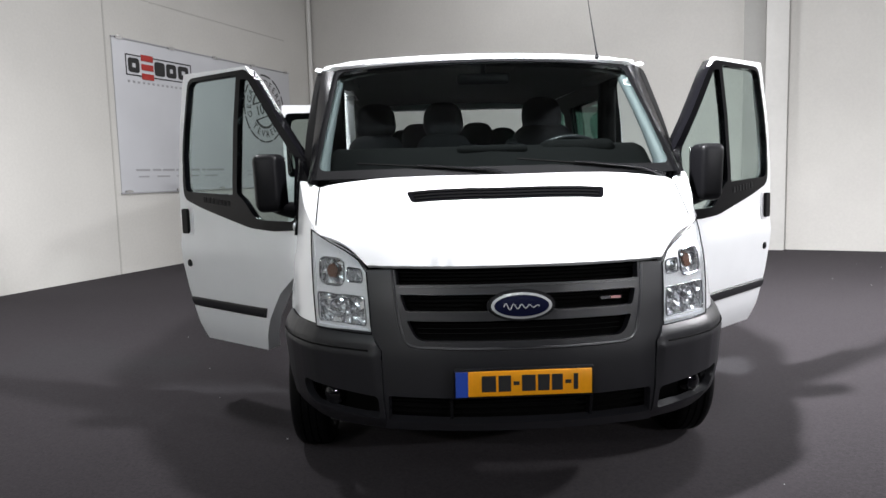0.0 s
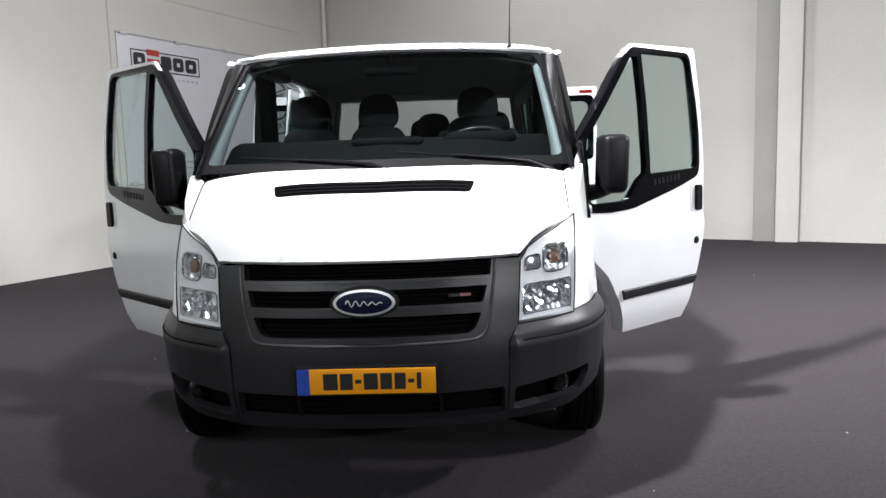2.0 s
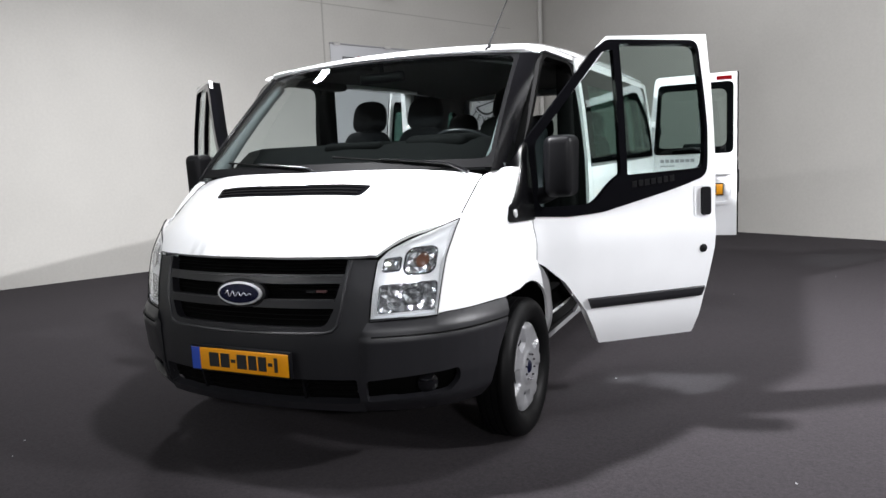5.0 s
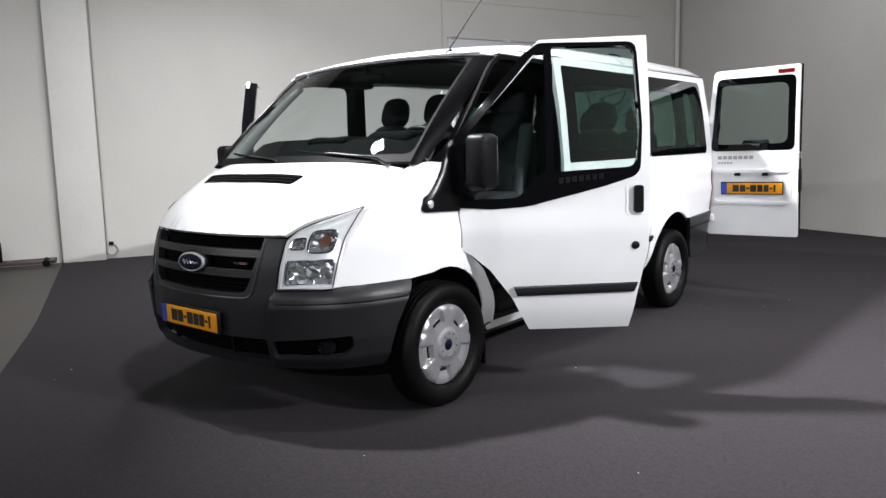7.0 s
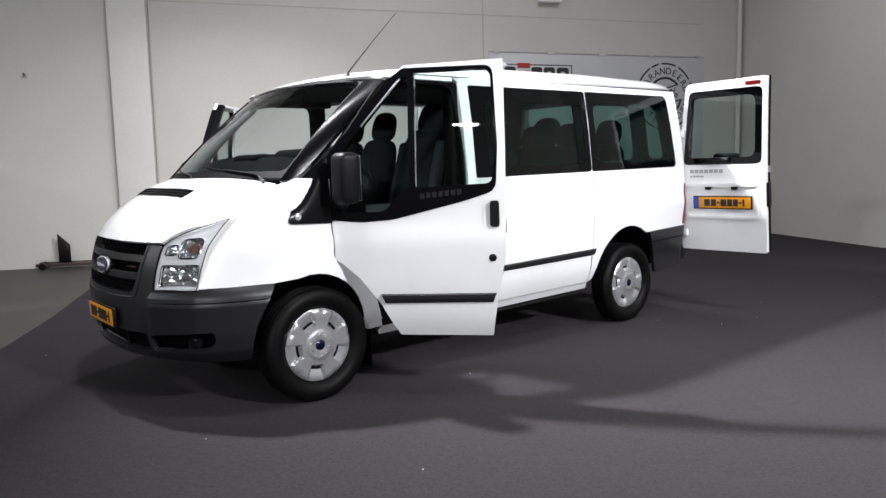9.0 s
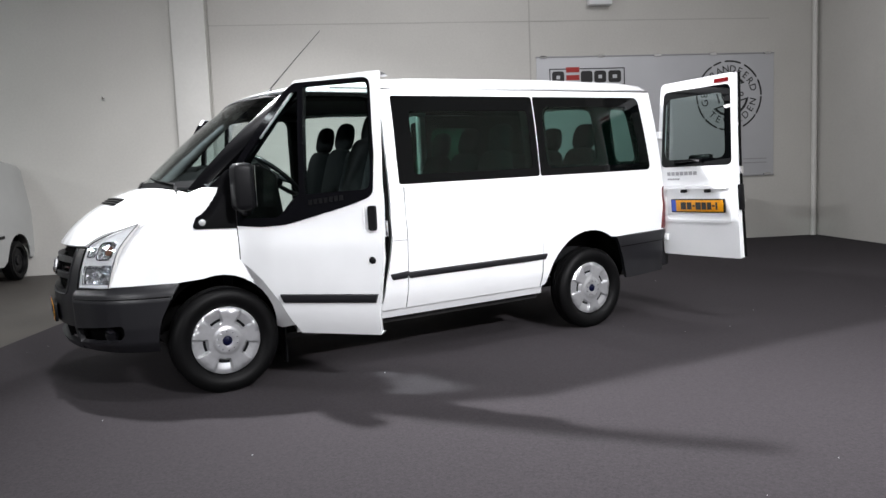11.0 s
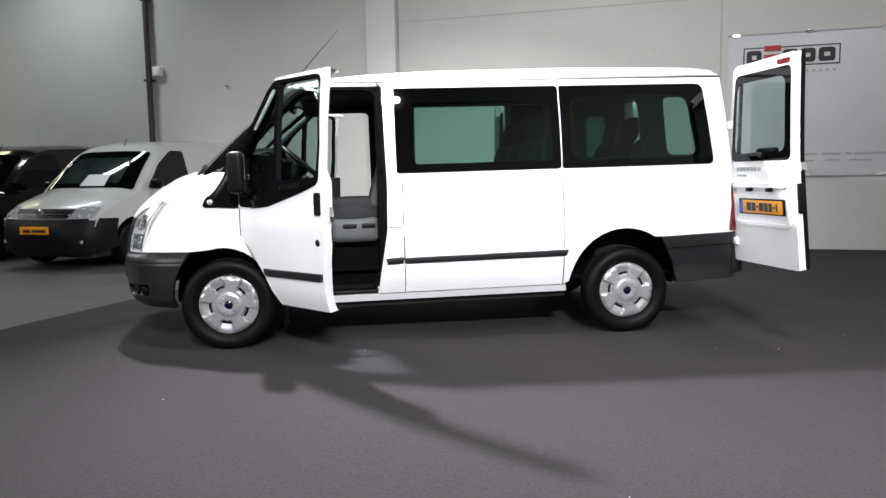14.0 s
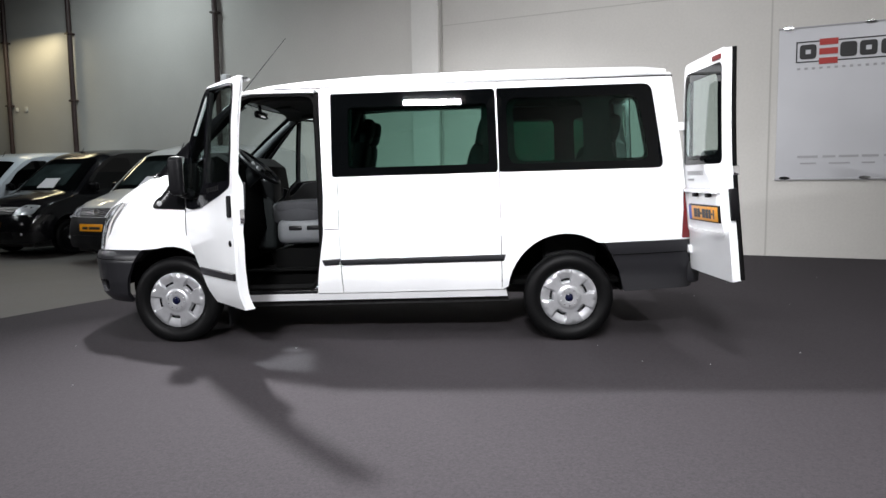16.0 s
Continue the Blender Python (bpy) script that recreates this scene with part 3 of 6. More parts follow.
    # wheel-arch liners
    for (cy, cz, a, b), w in ((ARCH_F(0.004), 0.33), (ARCH_R(0.004), 0.36)):
        bm = bmesh.new()
        ring = ellipse(cy, cz, a, b, -2, 182, 26)
        rows = []
        for k in range(4):
            t = k / 3
            rows.append([bm.verts.new((s * (min(side_x(y, max(z, 0.3)), 0.975) - 0.012 - w * t), y, z)) for y, z in ring])
        for p, q in zip(rows, rows[1:]):
            for i in range(len(ring) - 1):
                bm.faces.new((p[i], p[i + 1], q[i + 1], q[i]))
        bm.faces.new(rows[-1])
        bmesh.ops.recalc_face_normals(bm, faces=bm.faces)
        part("arch_liner", bm, SHADED_BLACK, van)
    # mud flap behind the front wheel
    part("mud_flap", solid(s * 0.66, 0.375, 0.115, s * 0.90, 0.387, 0.42, 0.004), BLACK, van)
    # rear bumper corner
    rb = [(3.195, 0.676), (3.82, 0.688), (3.87, 0.66), (3.87, 0.36), (3.84, 0.335), (3.335, 0.315), (3.30, 0.47), (3.245, 0.585)]
    part("rear_bumper_end", sheet(rounded(rb, [0.005, 0.02, 0.03, 0.03, 0.02, 0.01, 0.02, 0.02]), lambda y, z: (s * (side_x(y, max(z, 0.45)) + (0.016 if z > 0.60 else 0.010) - 0.10 * max(0.0, (y - 3.74) / 0.13) ** 2.5), y, z), step=0.04, thick=0.03, out=out), PLASTIC, van)
    part("bumper_groove", sheet([(3.25, 0.585), (3.86, 0.600), (3.86, 0.605), (3.25, 0.590)], lambda y, z: (s * (side_x(y, z) + 0.018 - 0.10 * max(0.0, (y - 3.74) / 0.13) ** 2.5), y, z), step=0.04, thick=0.01, out=out), SEAL, van)
    # tail lamp
    tl = rounded([(3.752, 0.70), (3.815, 0.70), (3.80, 1.06), (3.760, 1.06)], 0.008)
    part("tail_lamp", sheet(tl, lambda y, z: (s * (side_x(y, z) + 0.006 - 0.25 * max(0, y - 3.775)), y, z), step=0.03, thick=0.05, out=out), RED_LENS, van)


def roof():
    front = [(0.84 * u, 0.388 + 0.15 * u * u) for u in [i / 8 for i in range(-8, 9)]]
    o = front + [(0.885, 0.66), (0.892, 1.2), (0.893, 2.6), (0.885, 3.3), (0.868, 3.66), (0.6, 3.715), (0.0, 3.725), (-0.6, 3.715), (-0.868, 3.66), (-0.885, 3.3), (-0.893, 2.6), (-0.892, 1.2), (-0.885, 0.66)]
    r = part("roof", sheet(o, lambda x, y: (x, y, roof_z(x, y)), step=0.07, thick=0.025, out=(0, 0, 1)), PAINT, van)
    for s in (1, -1):
        # the bulge where the roof edge ends over the windscreen pillar
        bm = sweep([(s * x, y, roof_z(x, y) + 0.002) for x, y in ((0.62, 0.468), (0.72, 0.490), (0.79, 0.525), (0.835, 0.575), (0.865, 0.69), (0.878, 0.90))], [0.006, 0.009, 0.011, 0.011, 0.008, 0.005], 12)
        part("roof_corner", bm, PAINT, r)
    bm = sweep([(0.618, 0.475, roof_z(0.618, 0.475) - 0.005), (0.622, 0.50, roof_z(0.618, 0.475) + 0.02)], [0.018, 0.009], 12)
    an = part("antenna", bm, BLACK, van)
    part("antenna_rod", sweep([(0.62, 0.49, 1.885), (0.635, 0.66, 2.07), (0.656, 0.854, 2.276)], [0.005, 0.0035, 0.002], 6), BLACK, an)
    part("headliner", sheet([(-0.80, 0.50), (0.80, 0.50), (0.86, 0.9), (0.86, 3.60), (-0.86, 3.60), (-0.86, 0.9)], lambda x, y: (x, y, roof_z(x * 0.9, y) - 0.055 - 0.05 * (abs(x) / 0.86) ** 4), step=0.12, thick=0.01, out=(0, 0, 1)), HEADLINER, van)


def front_end():
    # bonnet
    hood = []
    for i in range(-10, 11):
        u = i / 10
        hood.append((0.57 * u, PLAN(abs(0.57 * u)) + 0.066 + 0.002))
    right = [(0.64, -0.615), (0.72, -0.52), (0.795, -0.425), (0.80, -0.30), (0.805, -0.14)]
    back = [(0.80 * u, -0.325 + 0.19 * u * u) for u in [i / 8 for i in range(8, -9, -1)]]
    hood = hood + right + back + [(-x, y) for x, y in reversed(right)]
    b = part("bonnet", sheet(hood, lambda x, y: (x, y, hood_z(x, y)), step=0.05, thick=0.02, out=(0, -0.5, 1)), PAINT, van)
    # bonnet air vent with three slats
    ve = rounded([(-0.392, -0.540), (0.392, -0.540), (0.412, -0.470), (-0.412, -0.470)], [0.02, 0.02, 0.015, 0.015])
    bend = lambda o: (lambda x, y: (x, y + 0.20 * x * x, hood_z(x, y + 0.20 * x * x) + o))
    v = part("bonnet_vent", sheet(ve, bend(0.003), step=0.04, thick=0.008, out=(0, 0, 1)), GLOSS_BLACK, b)
    for k in range(3):
        y = -0.530 + k * 0.020
        w = 0.378 + k * 0.008
        part("vent_slat", sheet(rounded([(-w, y), (w, y), (w - 0.004, y + 0.008), (-w + 0.004, y + 0.008)], 0.002), bend(0.007), step=0.05, thick=0.006, out=(0, 0, 1)), SHADED_BLACK, v)
    # scuttle under the windscreen
    cow = [(0.75 * u, -0.345 + 0.17 * u * u) for u in [i / 8 for i in range(-8, 9)]] + [(0.79 * u, -0.20 + 0.17 * u * u) for u in [i / 8 for i in range(8, -9, -1)]]
    part("scuttle", sheet(cow, lambda x, y: (x, y, 1.238 + 0.10 * (y + 0.33 - 0.18 * x * x) - 0.045 * (abs(x) / 0.8) ** 4), step=0.05, thick=0.02, out=(0, 0, 1)), BLACK, van)
    # windscreen: black border and clear pane
    def scr(off):
        return lambda a, b: screen_point(a, b, off)
    o = [(-1, 0), (1, 0), (1, 1), (-1, 1)]
    h = rounded([(-0.982, 0.06), (0.982, 0.06), (0.978, 0.955), (-0.978, 0.955)], [0.06, 0.06, 0.08, 0.08])
    ws = part("windscreen_border", sheet(o, scr(0.002), [h], 0.08, 0.006, (0, -1, 1)), SCREEN_EDGE, van)
    part("windscreen", sheet(h, scr(0.001), step=0.10, thick=0.004, out=(0, -1, 1)), FRONT_GLASS, van)
    for s in (1, -1):
        # windscreen pillars, black outside
        bm = bmesh.new()
        rows = []
        for k in range(9):
            w = -0.03 + 0.99 * k / 8
            p = Vector(screen_point(s * 1.0, w))
            q = Vector((s * (0.872 + 0.003 * w), -0.035 + 0.635 * w, 1.262 + 0.588 * w))
            mid = (p + q) / 2 + Vector((s * 0.010, -0.014, 0.006))
            inn = q + Vector((-s * 0.055, 0.05, -0.01))
            rows.append([bm.verts.new(c) for c in (p + Vector((-s * 0.002, 0, 0.0)), p + Vector((s * 0.008, -0.010, 0.007)), mid, q, inn)])
        for a, b2 in zip(rows, rows[1:]):
            for i in range(5):
                bm.faces.new((a[i], a[(i + 1) % 5], b2[(i + 1) % 5], b2[i]))
        bm.faces.new(rows[0]), bm.faces.new(rows[-1])
        bmesh.ops.recalc_face_normals(bm, faces=bm.faces)
        part("windscreen_pillar", bm, PILLAR_BLACK, van)
        # pale inner trim of the pillar
        bm = sweep([Vector(screen_point(s * 0.985, w, -0.050)) + Vector((0, 0.015, 0)) for w in (0.06, 0.2, 0.4, 0.6, 0.8, 0.93)], [0.052, 0.040, 0.034, 0.031, 0.028, 0.028], 10)
        part("pillar_trim", bm, PILLAR_TRIM, van)
    # wipers
    for x0, x1, y1 in ((0.10, 0.74, 0.0), (-0.62, 0.06, 0.0)):
        pts = []
        for k in range(9):
            t = k / 8
            pts.append(Vector(screen_point((x0 + (x1 - x0) * t) / 0.84, 0.004 + 0.088 * (1 - t) + 0.008 * math.sin(math.pi * t), 0.014)))
        w = part("wiper", sweep([pts[8] + Vector((0.02, -0.03, -0.03)), pts[7], pts[5], pts[3]], [0.010, 0.0065, 0.0055, 0.004], 8), WIPER, van)
        bl = [Vector(screen_point((x0 - 0.02 + (x1 - x0) * 0.86 * t) / 0.84, 0.012 + 0.088 * (1 - 0.86 * t), 0.007)) for t in [i / 8 for i in range(9)]]
        part("wiper_blade", sweep(bl, 0.005, 6), SEAL, w)
    # grille fascia with three slots
    half = [(0.457, 0.884), (0.462, 0.938), (0.570, 0.934), (0.562, 0.80), (0.556, 0.700), (0.520, 0.640), (0.516, 0.45), (0.514, 0.322), (0.30, 0.328)]
    fas = half + [(-x, z) for x, z in reversed(half)]
    slots = []
    for z0, z1, a, b in ((0.788, 0.848, 0.428, 0.444), (0.680, 0.752, 0.390, 0.422)):
        slots.append(rounded([(-a, z0), (a, z0), (b, z1), (-b, z1)], [0.035, 0.035, 0.006, 0.006] if z0 < 0.7 else [0.012, 0.012, 0.004, 0.004]))
    mouth = rounded([(-0.502, 0.362), (0.502, 0.362), (0.500, 0.466), (-0.500, 0.466)], 0.010)
    f = part("grille_surround", sheet(fas, on_nose(), slots + [mouth], 0.03, 0.035, (0, -1, 0)), PLASTIC, van)
    part("grille_back", sheet([(-0.50, 0.66), (0.50, 0.66), (0.50, 0.94), (-0.50, 0.94)], on_nose(-0.055), step=0.08, thick=0.01, out=(0, -1, 0)), SHADED_BLACK, van)
    for z0, z1, a, b in ((0.884, 0.936, 0.436, 0.440), (0.788, 0.848, 0.408, 0.424), (0.680, 0.752, 0.365, 0.402)):
        for k in (1, 2, 3):
            z = z0 + (z1 - z0) * k / 4
            part("grille_slat", sheet([(-a - 0.02, z - 0.0025), (a + 0.02, z - 0.0025), (a + 0.02, z + 0.0025), (-a - 0.02, z + 0.0025)], on_nose(-0.034), step=0.06, thick=0.015, out=(0, -1, 0)), SHADED_BLACK, f)
    for z, a in ((0.881, 0.45), (0.783, 0.425)):
        part("grille_edge", sheet([(-a, z - 0.004), (a, z - 0.004), (a, z + 0.003), (-a, z + 0.003)], on_nose(0.006), step=0.06, thick=0.008, out=(0, -1, 0)), PLASTIC, f)
    # raised lip that frames the three slots
    lip = [(0.476, 0.934), (0.466, 0.85), (0.450, 0.74), (0.436, 0.684), (0.416, 0.663), (0.385, 0.655), (0.20, 0.651), (0.0, 0.650)]
    lip = lip + [(-x, z) for x, z in reversed(lip[:-1])]
    part("grille_lip", sweep([on_nose(0.0)(a, b) for a, b in dense(lip, 0.05)[:-19]], 0.0065, 8), PLASTIC, f)
    # oval badge, with a plain ribbon instead of a name
    def bad(off):
        return lambda x, z: (x, nose_y(0, z) - off, z)
    e = part("badge", sheet(ellipse(0, 0.808, 0.112, 0.047, n=40), bad(0.016), step=0.02, thick=0.03, out=(0, -1, 0)), LAMP_METAL, f, "chrome rimmed dark blue oval badge")
    part("badge_field", sheet(ellipse(0, 0.808, 0.101, 0.0385, n=40), bad(0.019), step=0.02, thick=0.006, out=(0, -1, 0)), EMBLEM_BLUE, f)
    part("badge_boss", sheet(ellipse(0, 0.808, 0.126, 0.058, n=40), bad(0.006), step=0.03, thick=0.03, out=(0, -1, 0)), BLACK, f)
    script = [(-0.066 + 0.132 * k / 30, 0.806 + 0.010 * math.sin(k * 0.95) * (1.3 - k / 30)) for k in range(31)]
    part("badge_ribbon", sweep([bad(0.0205)(a, b) for a, b in script], 0.0017, 6), SILVER, f)
    for x0, x1, mat in ((0.303, 0.341, WORD_SILVER), (0.344, 0.384, TAG_RED)):
        part("grille_tag", sheet([(x0, 0.813), (x1, 0.813), (x1, 0.823), (x0, 0.823)], on_nose(-0.006), step=0.03, thick=0.012, out=(0, -1, 0)), mat, f)
    # bumper in plan: a curve round the nose
    path = [(x, PLAN(x)) for x in [i * 0.03 for i in range(0, 26)]] + [(0.785, -0.628), (0.815, -0.593), (0.84, -0.560), (0.866, -0.518), (0.89, -0.475), (0.911, -0.425), (0.930, -0.37), (0.946, -0.31), (0.957, -0.25)]
    cum = [0.0]
    for p, q in zip(path, path[1:]):
        cum.append(cum[-1] + math.hypot(q[0] - p[0], q[1] - p[1]))

    def plan_at(t):
        a = abs(t)
        for i in range(len(cum) - 1):
            if a <= cum[i + 1] or i == len(cum) - 2:
                k = (a - cum[i]) / (cum[i + 1] - cum[i])
                x = path[i][0] + (path[i + 1][0] - path[i][0]) * k
                y = path[i][1] + (path[i + 1][1] - path[i][1]) * k
                dx, dy = path[i + 1][0] - path[i][0], path[i + 1][1] - path[i][1]
                n = math.hypot(dx, dy)
                nx, ny = dy / n, -dx / n
                return (x if t >= 0 else -x), y, (nx if t >= 0 else -nx), ny

    step_out = smooth_table([(0.24, -0.12), (0.30, -0.075), (0.335, -0.040), (0.37, -0.012), (0.46, 0.006), (0.58, 0.015), (0.628, 0.019), (0.640, 0.010), (0.652, 0.013), (0.668, 0.008), (0.685, -0.001), (0.700, -0.012), (0.712, -0.022), (0.73, -0.05)], 0.008)

    centre_out = smooth_table([(0.24, -0.12), (0.30, -0.075), (0.335, -0.040), (0.37, -0.012), (0.46, 0.004), (0.58, 0.002), (0.64, 0.001)], 0.012)

    def bumper(off=0.0, lift=0.0):
        def f2(t, z):
            x, y, nx, ny = plan_at(t)
            k = max(0.0, min(1.0, (abs(t) - 0.519) / 0.035))
            d = step_out(z) * k + centre_out(z) * (1 - k) + off
            return (x + nx * d, y + ny * d, z + lift)
        return f2

    smax = cum[-1]
    end = [(smax - 0.0, 0.712), (smax - 0.055, 0.62), (smax - 0.115, 0.50), (smax - 0.14, 0.40), (smax - 0.15, 0.305)]
    ends = [[(q * x, z) for x, z in [(0.525, 0.320), (0.7, 0.312)] + list(reversed(end)) + [(0.574, 0.706), (0.568, 0.698), (0.530, 0.64)]] for q in (1, -1)]
    pocket = lambda q: rounded([(q * 0.548, 0.370), (q * 0.89, 0.388), (q * 0.935, 0.430), (q * 0.930, 0.484), (q * 0.84, 0.480), (q * 0.548, 0.462)], 0.02)
    bu = None
    for q, o in zip((1, -1), ends):
        e = part("front_bumper_end", sheet(o, bumper(), [pocket(q)], 0.012, 0.03, (0, -1, 0)), PLASTIC, van)
        part("bumper_groove", sweep([bumper(0.003)(q * (0.580 + (smax - 0.632) * k / 24), 0.640) for k in range(25)], 0.0036, 6), SEAL, e)
        bu = bu or e
    part("bumper_recess", sheet([(-1.00, 0.345), (1.00, 0.345), (1.00, 0.51), (-1.00, 0.51)], bumper(-0.075), step=0.06, thick=0.01, out=(0, -1, 0)), SHADED_BLACK, bu)
    for k in range(3):
        z = 0.388 + k * 0.024
        part("intake_bar", sheet([(-0.50, z), (0.50, z), (0.50, z + 0.005), (-0.50, z + 0.005)], on_nose(-0.04), step=0.08, thick=0.02, out=(0, -1, 0)), SHADED_BLACK, bu)
    for x in (-0.27, 0.27):
        part("intake_post", sheet([(x - 0.006, 0.372), (x + 0.006, 0.372), (x + 0.006, 0.452), (x - 0.006, 0.452)], bumper(-0.030), step=0.05, thick=0.03, out=(0, -1, 0)), BLACK, bu)
    for q in (1, -1):
        x, y, nx, ny = plan_at(q * 0.80)
        m = Matrix.Translation((x + nx * -0.03, y + ny * -0.03, 0.425)) @ Vector((nx, ny, 0)).to_track_quat("X", "Z").to_matrix().to_4x4()
        bm = lathe([(0.0, 0.012), (0.02, 0.010), (0.034, 0.0), (0.042, -0.006), (0.042, -0.05)], 24)
        bmesh.ops.transform(bm, matrix=m, verts=bm.verts)
        part("fog_lamp", bm, GLOSS_BLACK, bu)
    # number plate, its characters only as bars
    plate(Matrix.Translation((0.0, PLAN(0.13) - 0.016, 0.529)) @ pose(0, 0, 0, 90, 0, 0), van)
    for s in (1, -1):
        headlamp(s)


def plate(m, parent):
    """Yellow plate in a black holder; x along it, y up, z outward."""
    def bx(name, a, b, c, d, z0, z1, mat, own, bev=0.002):
        bm = solid(a, c, z0, b, d, z1, bev)
        bmesh.ops.transform(bm, matrix=m, verts=bm.verts)
        return part(name, bm, mat, own)
    h = bx("plate_holder", -0.258, 0.258, -0.056, 0.056, -0.014, 0.006, BLACK, parent, 0.004)
    h["label"] = "black plate holder with a yellow number plate"
    bx("plate_face", -0.25, 0.25, -0.047, 0.047, 0.004, 0.0085, YELLOW, h)
    bx("plate_band", -0.25, -0.205, -0.047, 0.047, 0.0065, 0.010, PLATE_BLUE, h, 0.0)
    x = -0.155
    for w in (0.052, 0.046, 0.022, 0.050, 0.042, 0.040, 0.022, 0.016):
        t = 0.007 if w == 0.022 else 0.030
        bx("plate_bar", x, x + w, -t, t, 0.0075, 0.0105, INK, h, 0.0)
        x += w + 0.009


def headlamp(s):
    out = (s * 0.5, -1, 0)
    o = [(0.813, 1.070), (0.799, 0.93), (0.790, 0.80), (0.782, 0.704), (0.68, 0.700), (0.557, 0.697), (0.562, 0.80), (0.572, 0.925), (0.605, 0.968), (0.66, 1.000), (0.73, 1.030)]
    o = [(s * a, b) for a, b in o]
    lamp = part("headlamp", sheet(o, on_nose(-0.050), step=0.04, thick=0.01, out=out), LAMP_GREY, van, "clear headlamp with silver reflectors")
    part("lens", sheet(o, on_nose(0.0), step=0.04, thick=0.003, out=out), LENS, lamp)
    # dark seam all round
    ring = dense(o, 0.04)
    part("lamp_seal", sweep([on_nose(0.001)(a, b) for a, b in ring + ring[:1]], 0.0026, 6), SEAL, lamp)
    # silver surround with openings for the reflectors
    upper = rounded([(s * 0.662, 0.868), (s * 0.764, 0.872), (s * 0.766, 0.972), (s * 0.664, 0.966)], 0.03)
    small = rounded([(s * 0.588, 0.884), (s * 0.650, 0.886), (s * 0.650, 0.938), (s * 0.594, 0.932)], 0.012)
    lower = rounded([(s * 0.577, 0.724), (s * 0.772, 0.728), (s * 0.774, 0.838), (s * 0.583, 0.832)], 0.014)
    part("lamp_surround", sheet(o, on_nose(-0.016), [upper, small, lower], 0.025, 0.006, out), LAMP_WHITE, lamp)
    rim_in = [(s * 0.675 + (a - s * 0.675) * 0.90, 0.86 + (b - 0.86) * 0.93) for a, b in o]
    part("lamp_rim", sheet(o, on_nose(-0.008), [rim_in], 0.03, 0.008, out), LAMP_WHITE, lamp)

    # bright strip along the foot, and the round bowl of the main beam
    foot = [(s * a, b) for a, b in [(0.564, 0.704), (0.68, 0.707), (0.780, 0.711), (0.778, 0.722), (0.68, 0.718), (0.566, 0.715)]]
    part("lamp_strip", sheet(foot, on_nose(-0.010), step=0.03, thick=0.008, out=out), LAMP_GREY, lamp)
    bowl = ellipse(s * 0.690, 0.783, 0.034, 0.034, n=20)
    part("bowl_ring", sweep([on_nose(-0.026)(a, b) for a, b in bowl + bowl[:1]], 0.004, 6), CHROME, lamp)

    # faceted reflectors
    def reflector(loop, depth, seed, material):
        dice = random.Random(seed)
        cx = sum(p[0] for p in loop) / len(loop)
        cz = sum(p[1] for p in loop) / len(loop)
        hx = max(abs(p[0] - cx) for p in loop)
        hz = max(abs(p[1] - cz) for p in loop)

        def at(x, z):
            r = min(1.0, max(abs(x - cx) / hx, abs(z - cz) / hz))
            return on_nose(-0.020 - depth * (1 - r * r) - dice.uniform(0, 0.016))(x, z)
        part("reflector", sheet(loop, at, step=0.015, thick=0.002, out=out), material, lamp, sharp=4)
    reflector(upper, 0.022, 3, REFLECTOR)
    reflector(small, 0.018, 4, REFLECTOR)
    reflector(lower, 0.020, 5, REFLECTOR)
    for loop, g in ((upper, 0.005), (small, 0.004), (lower, 0.003)):
        part("reflector_frame", sweep([on_nose(-0.013)(a, b) for a, b in loop + loop[:1]], g, 6), CHROME, lamp)
    bulb = ellipse(s * 0.714, 0.919, 0.022, 0.026, n=24)
    grain = random.Random(8)
    part("indicator", sheet(bulb, lambda a, b: on_nose(-0.032 - grain.uniform(0, 0.006))(a, b), step=0.012, thick=0.010, out=out), AMBER, lamp, "amber indicator bulb housing")


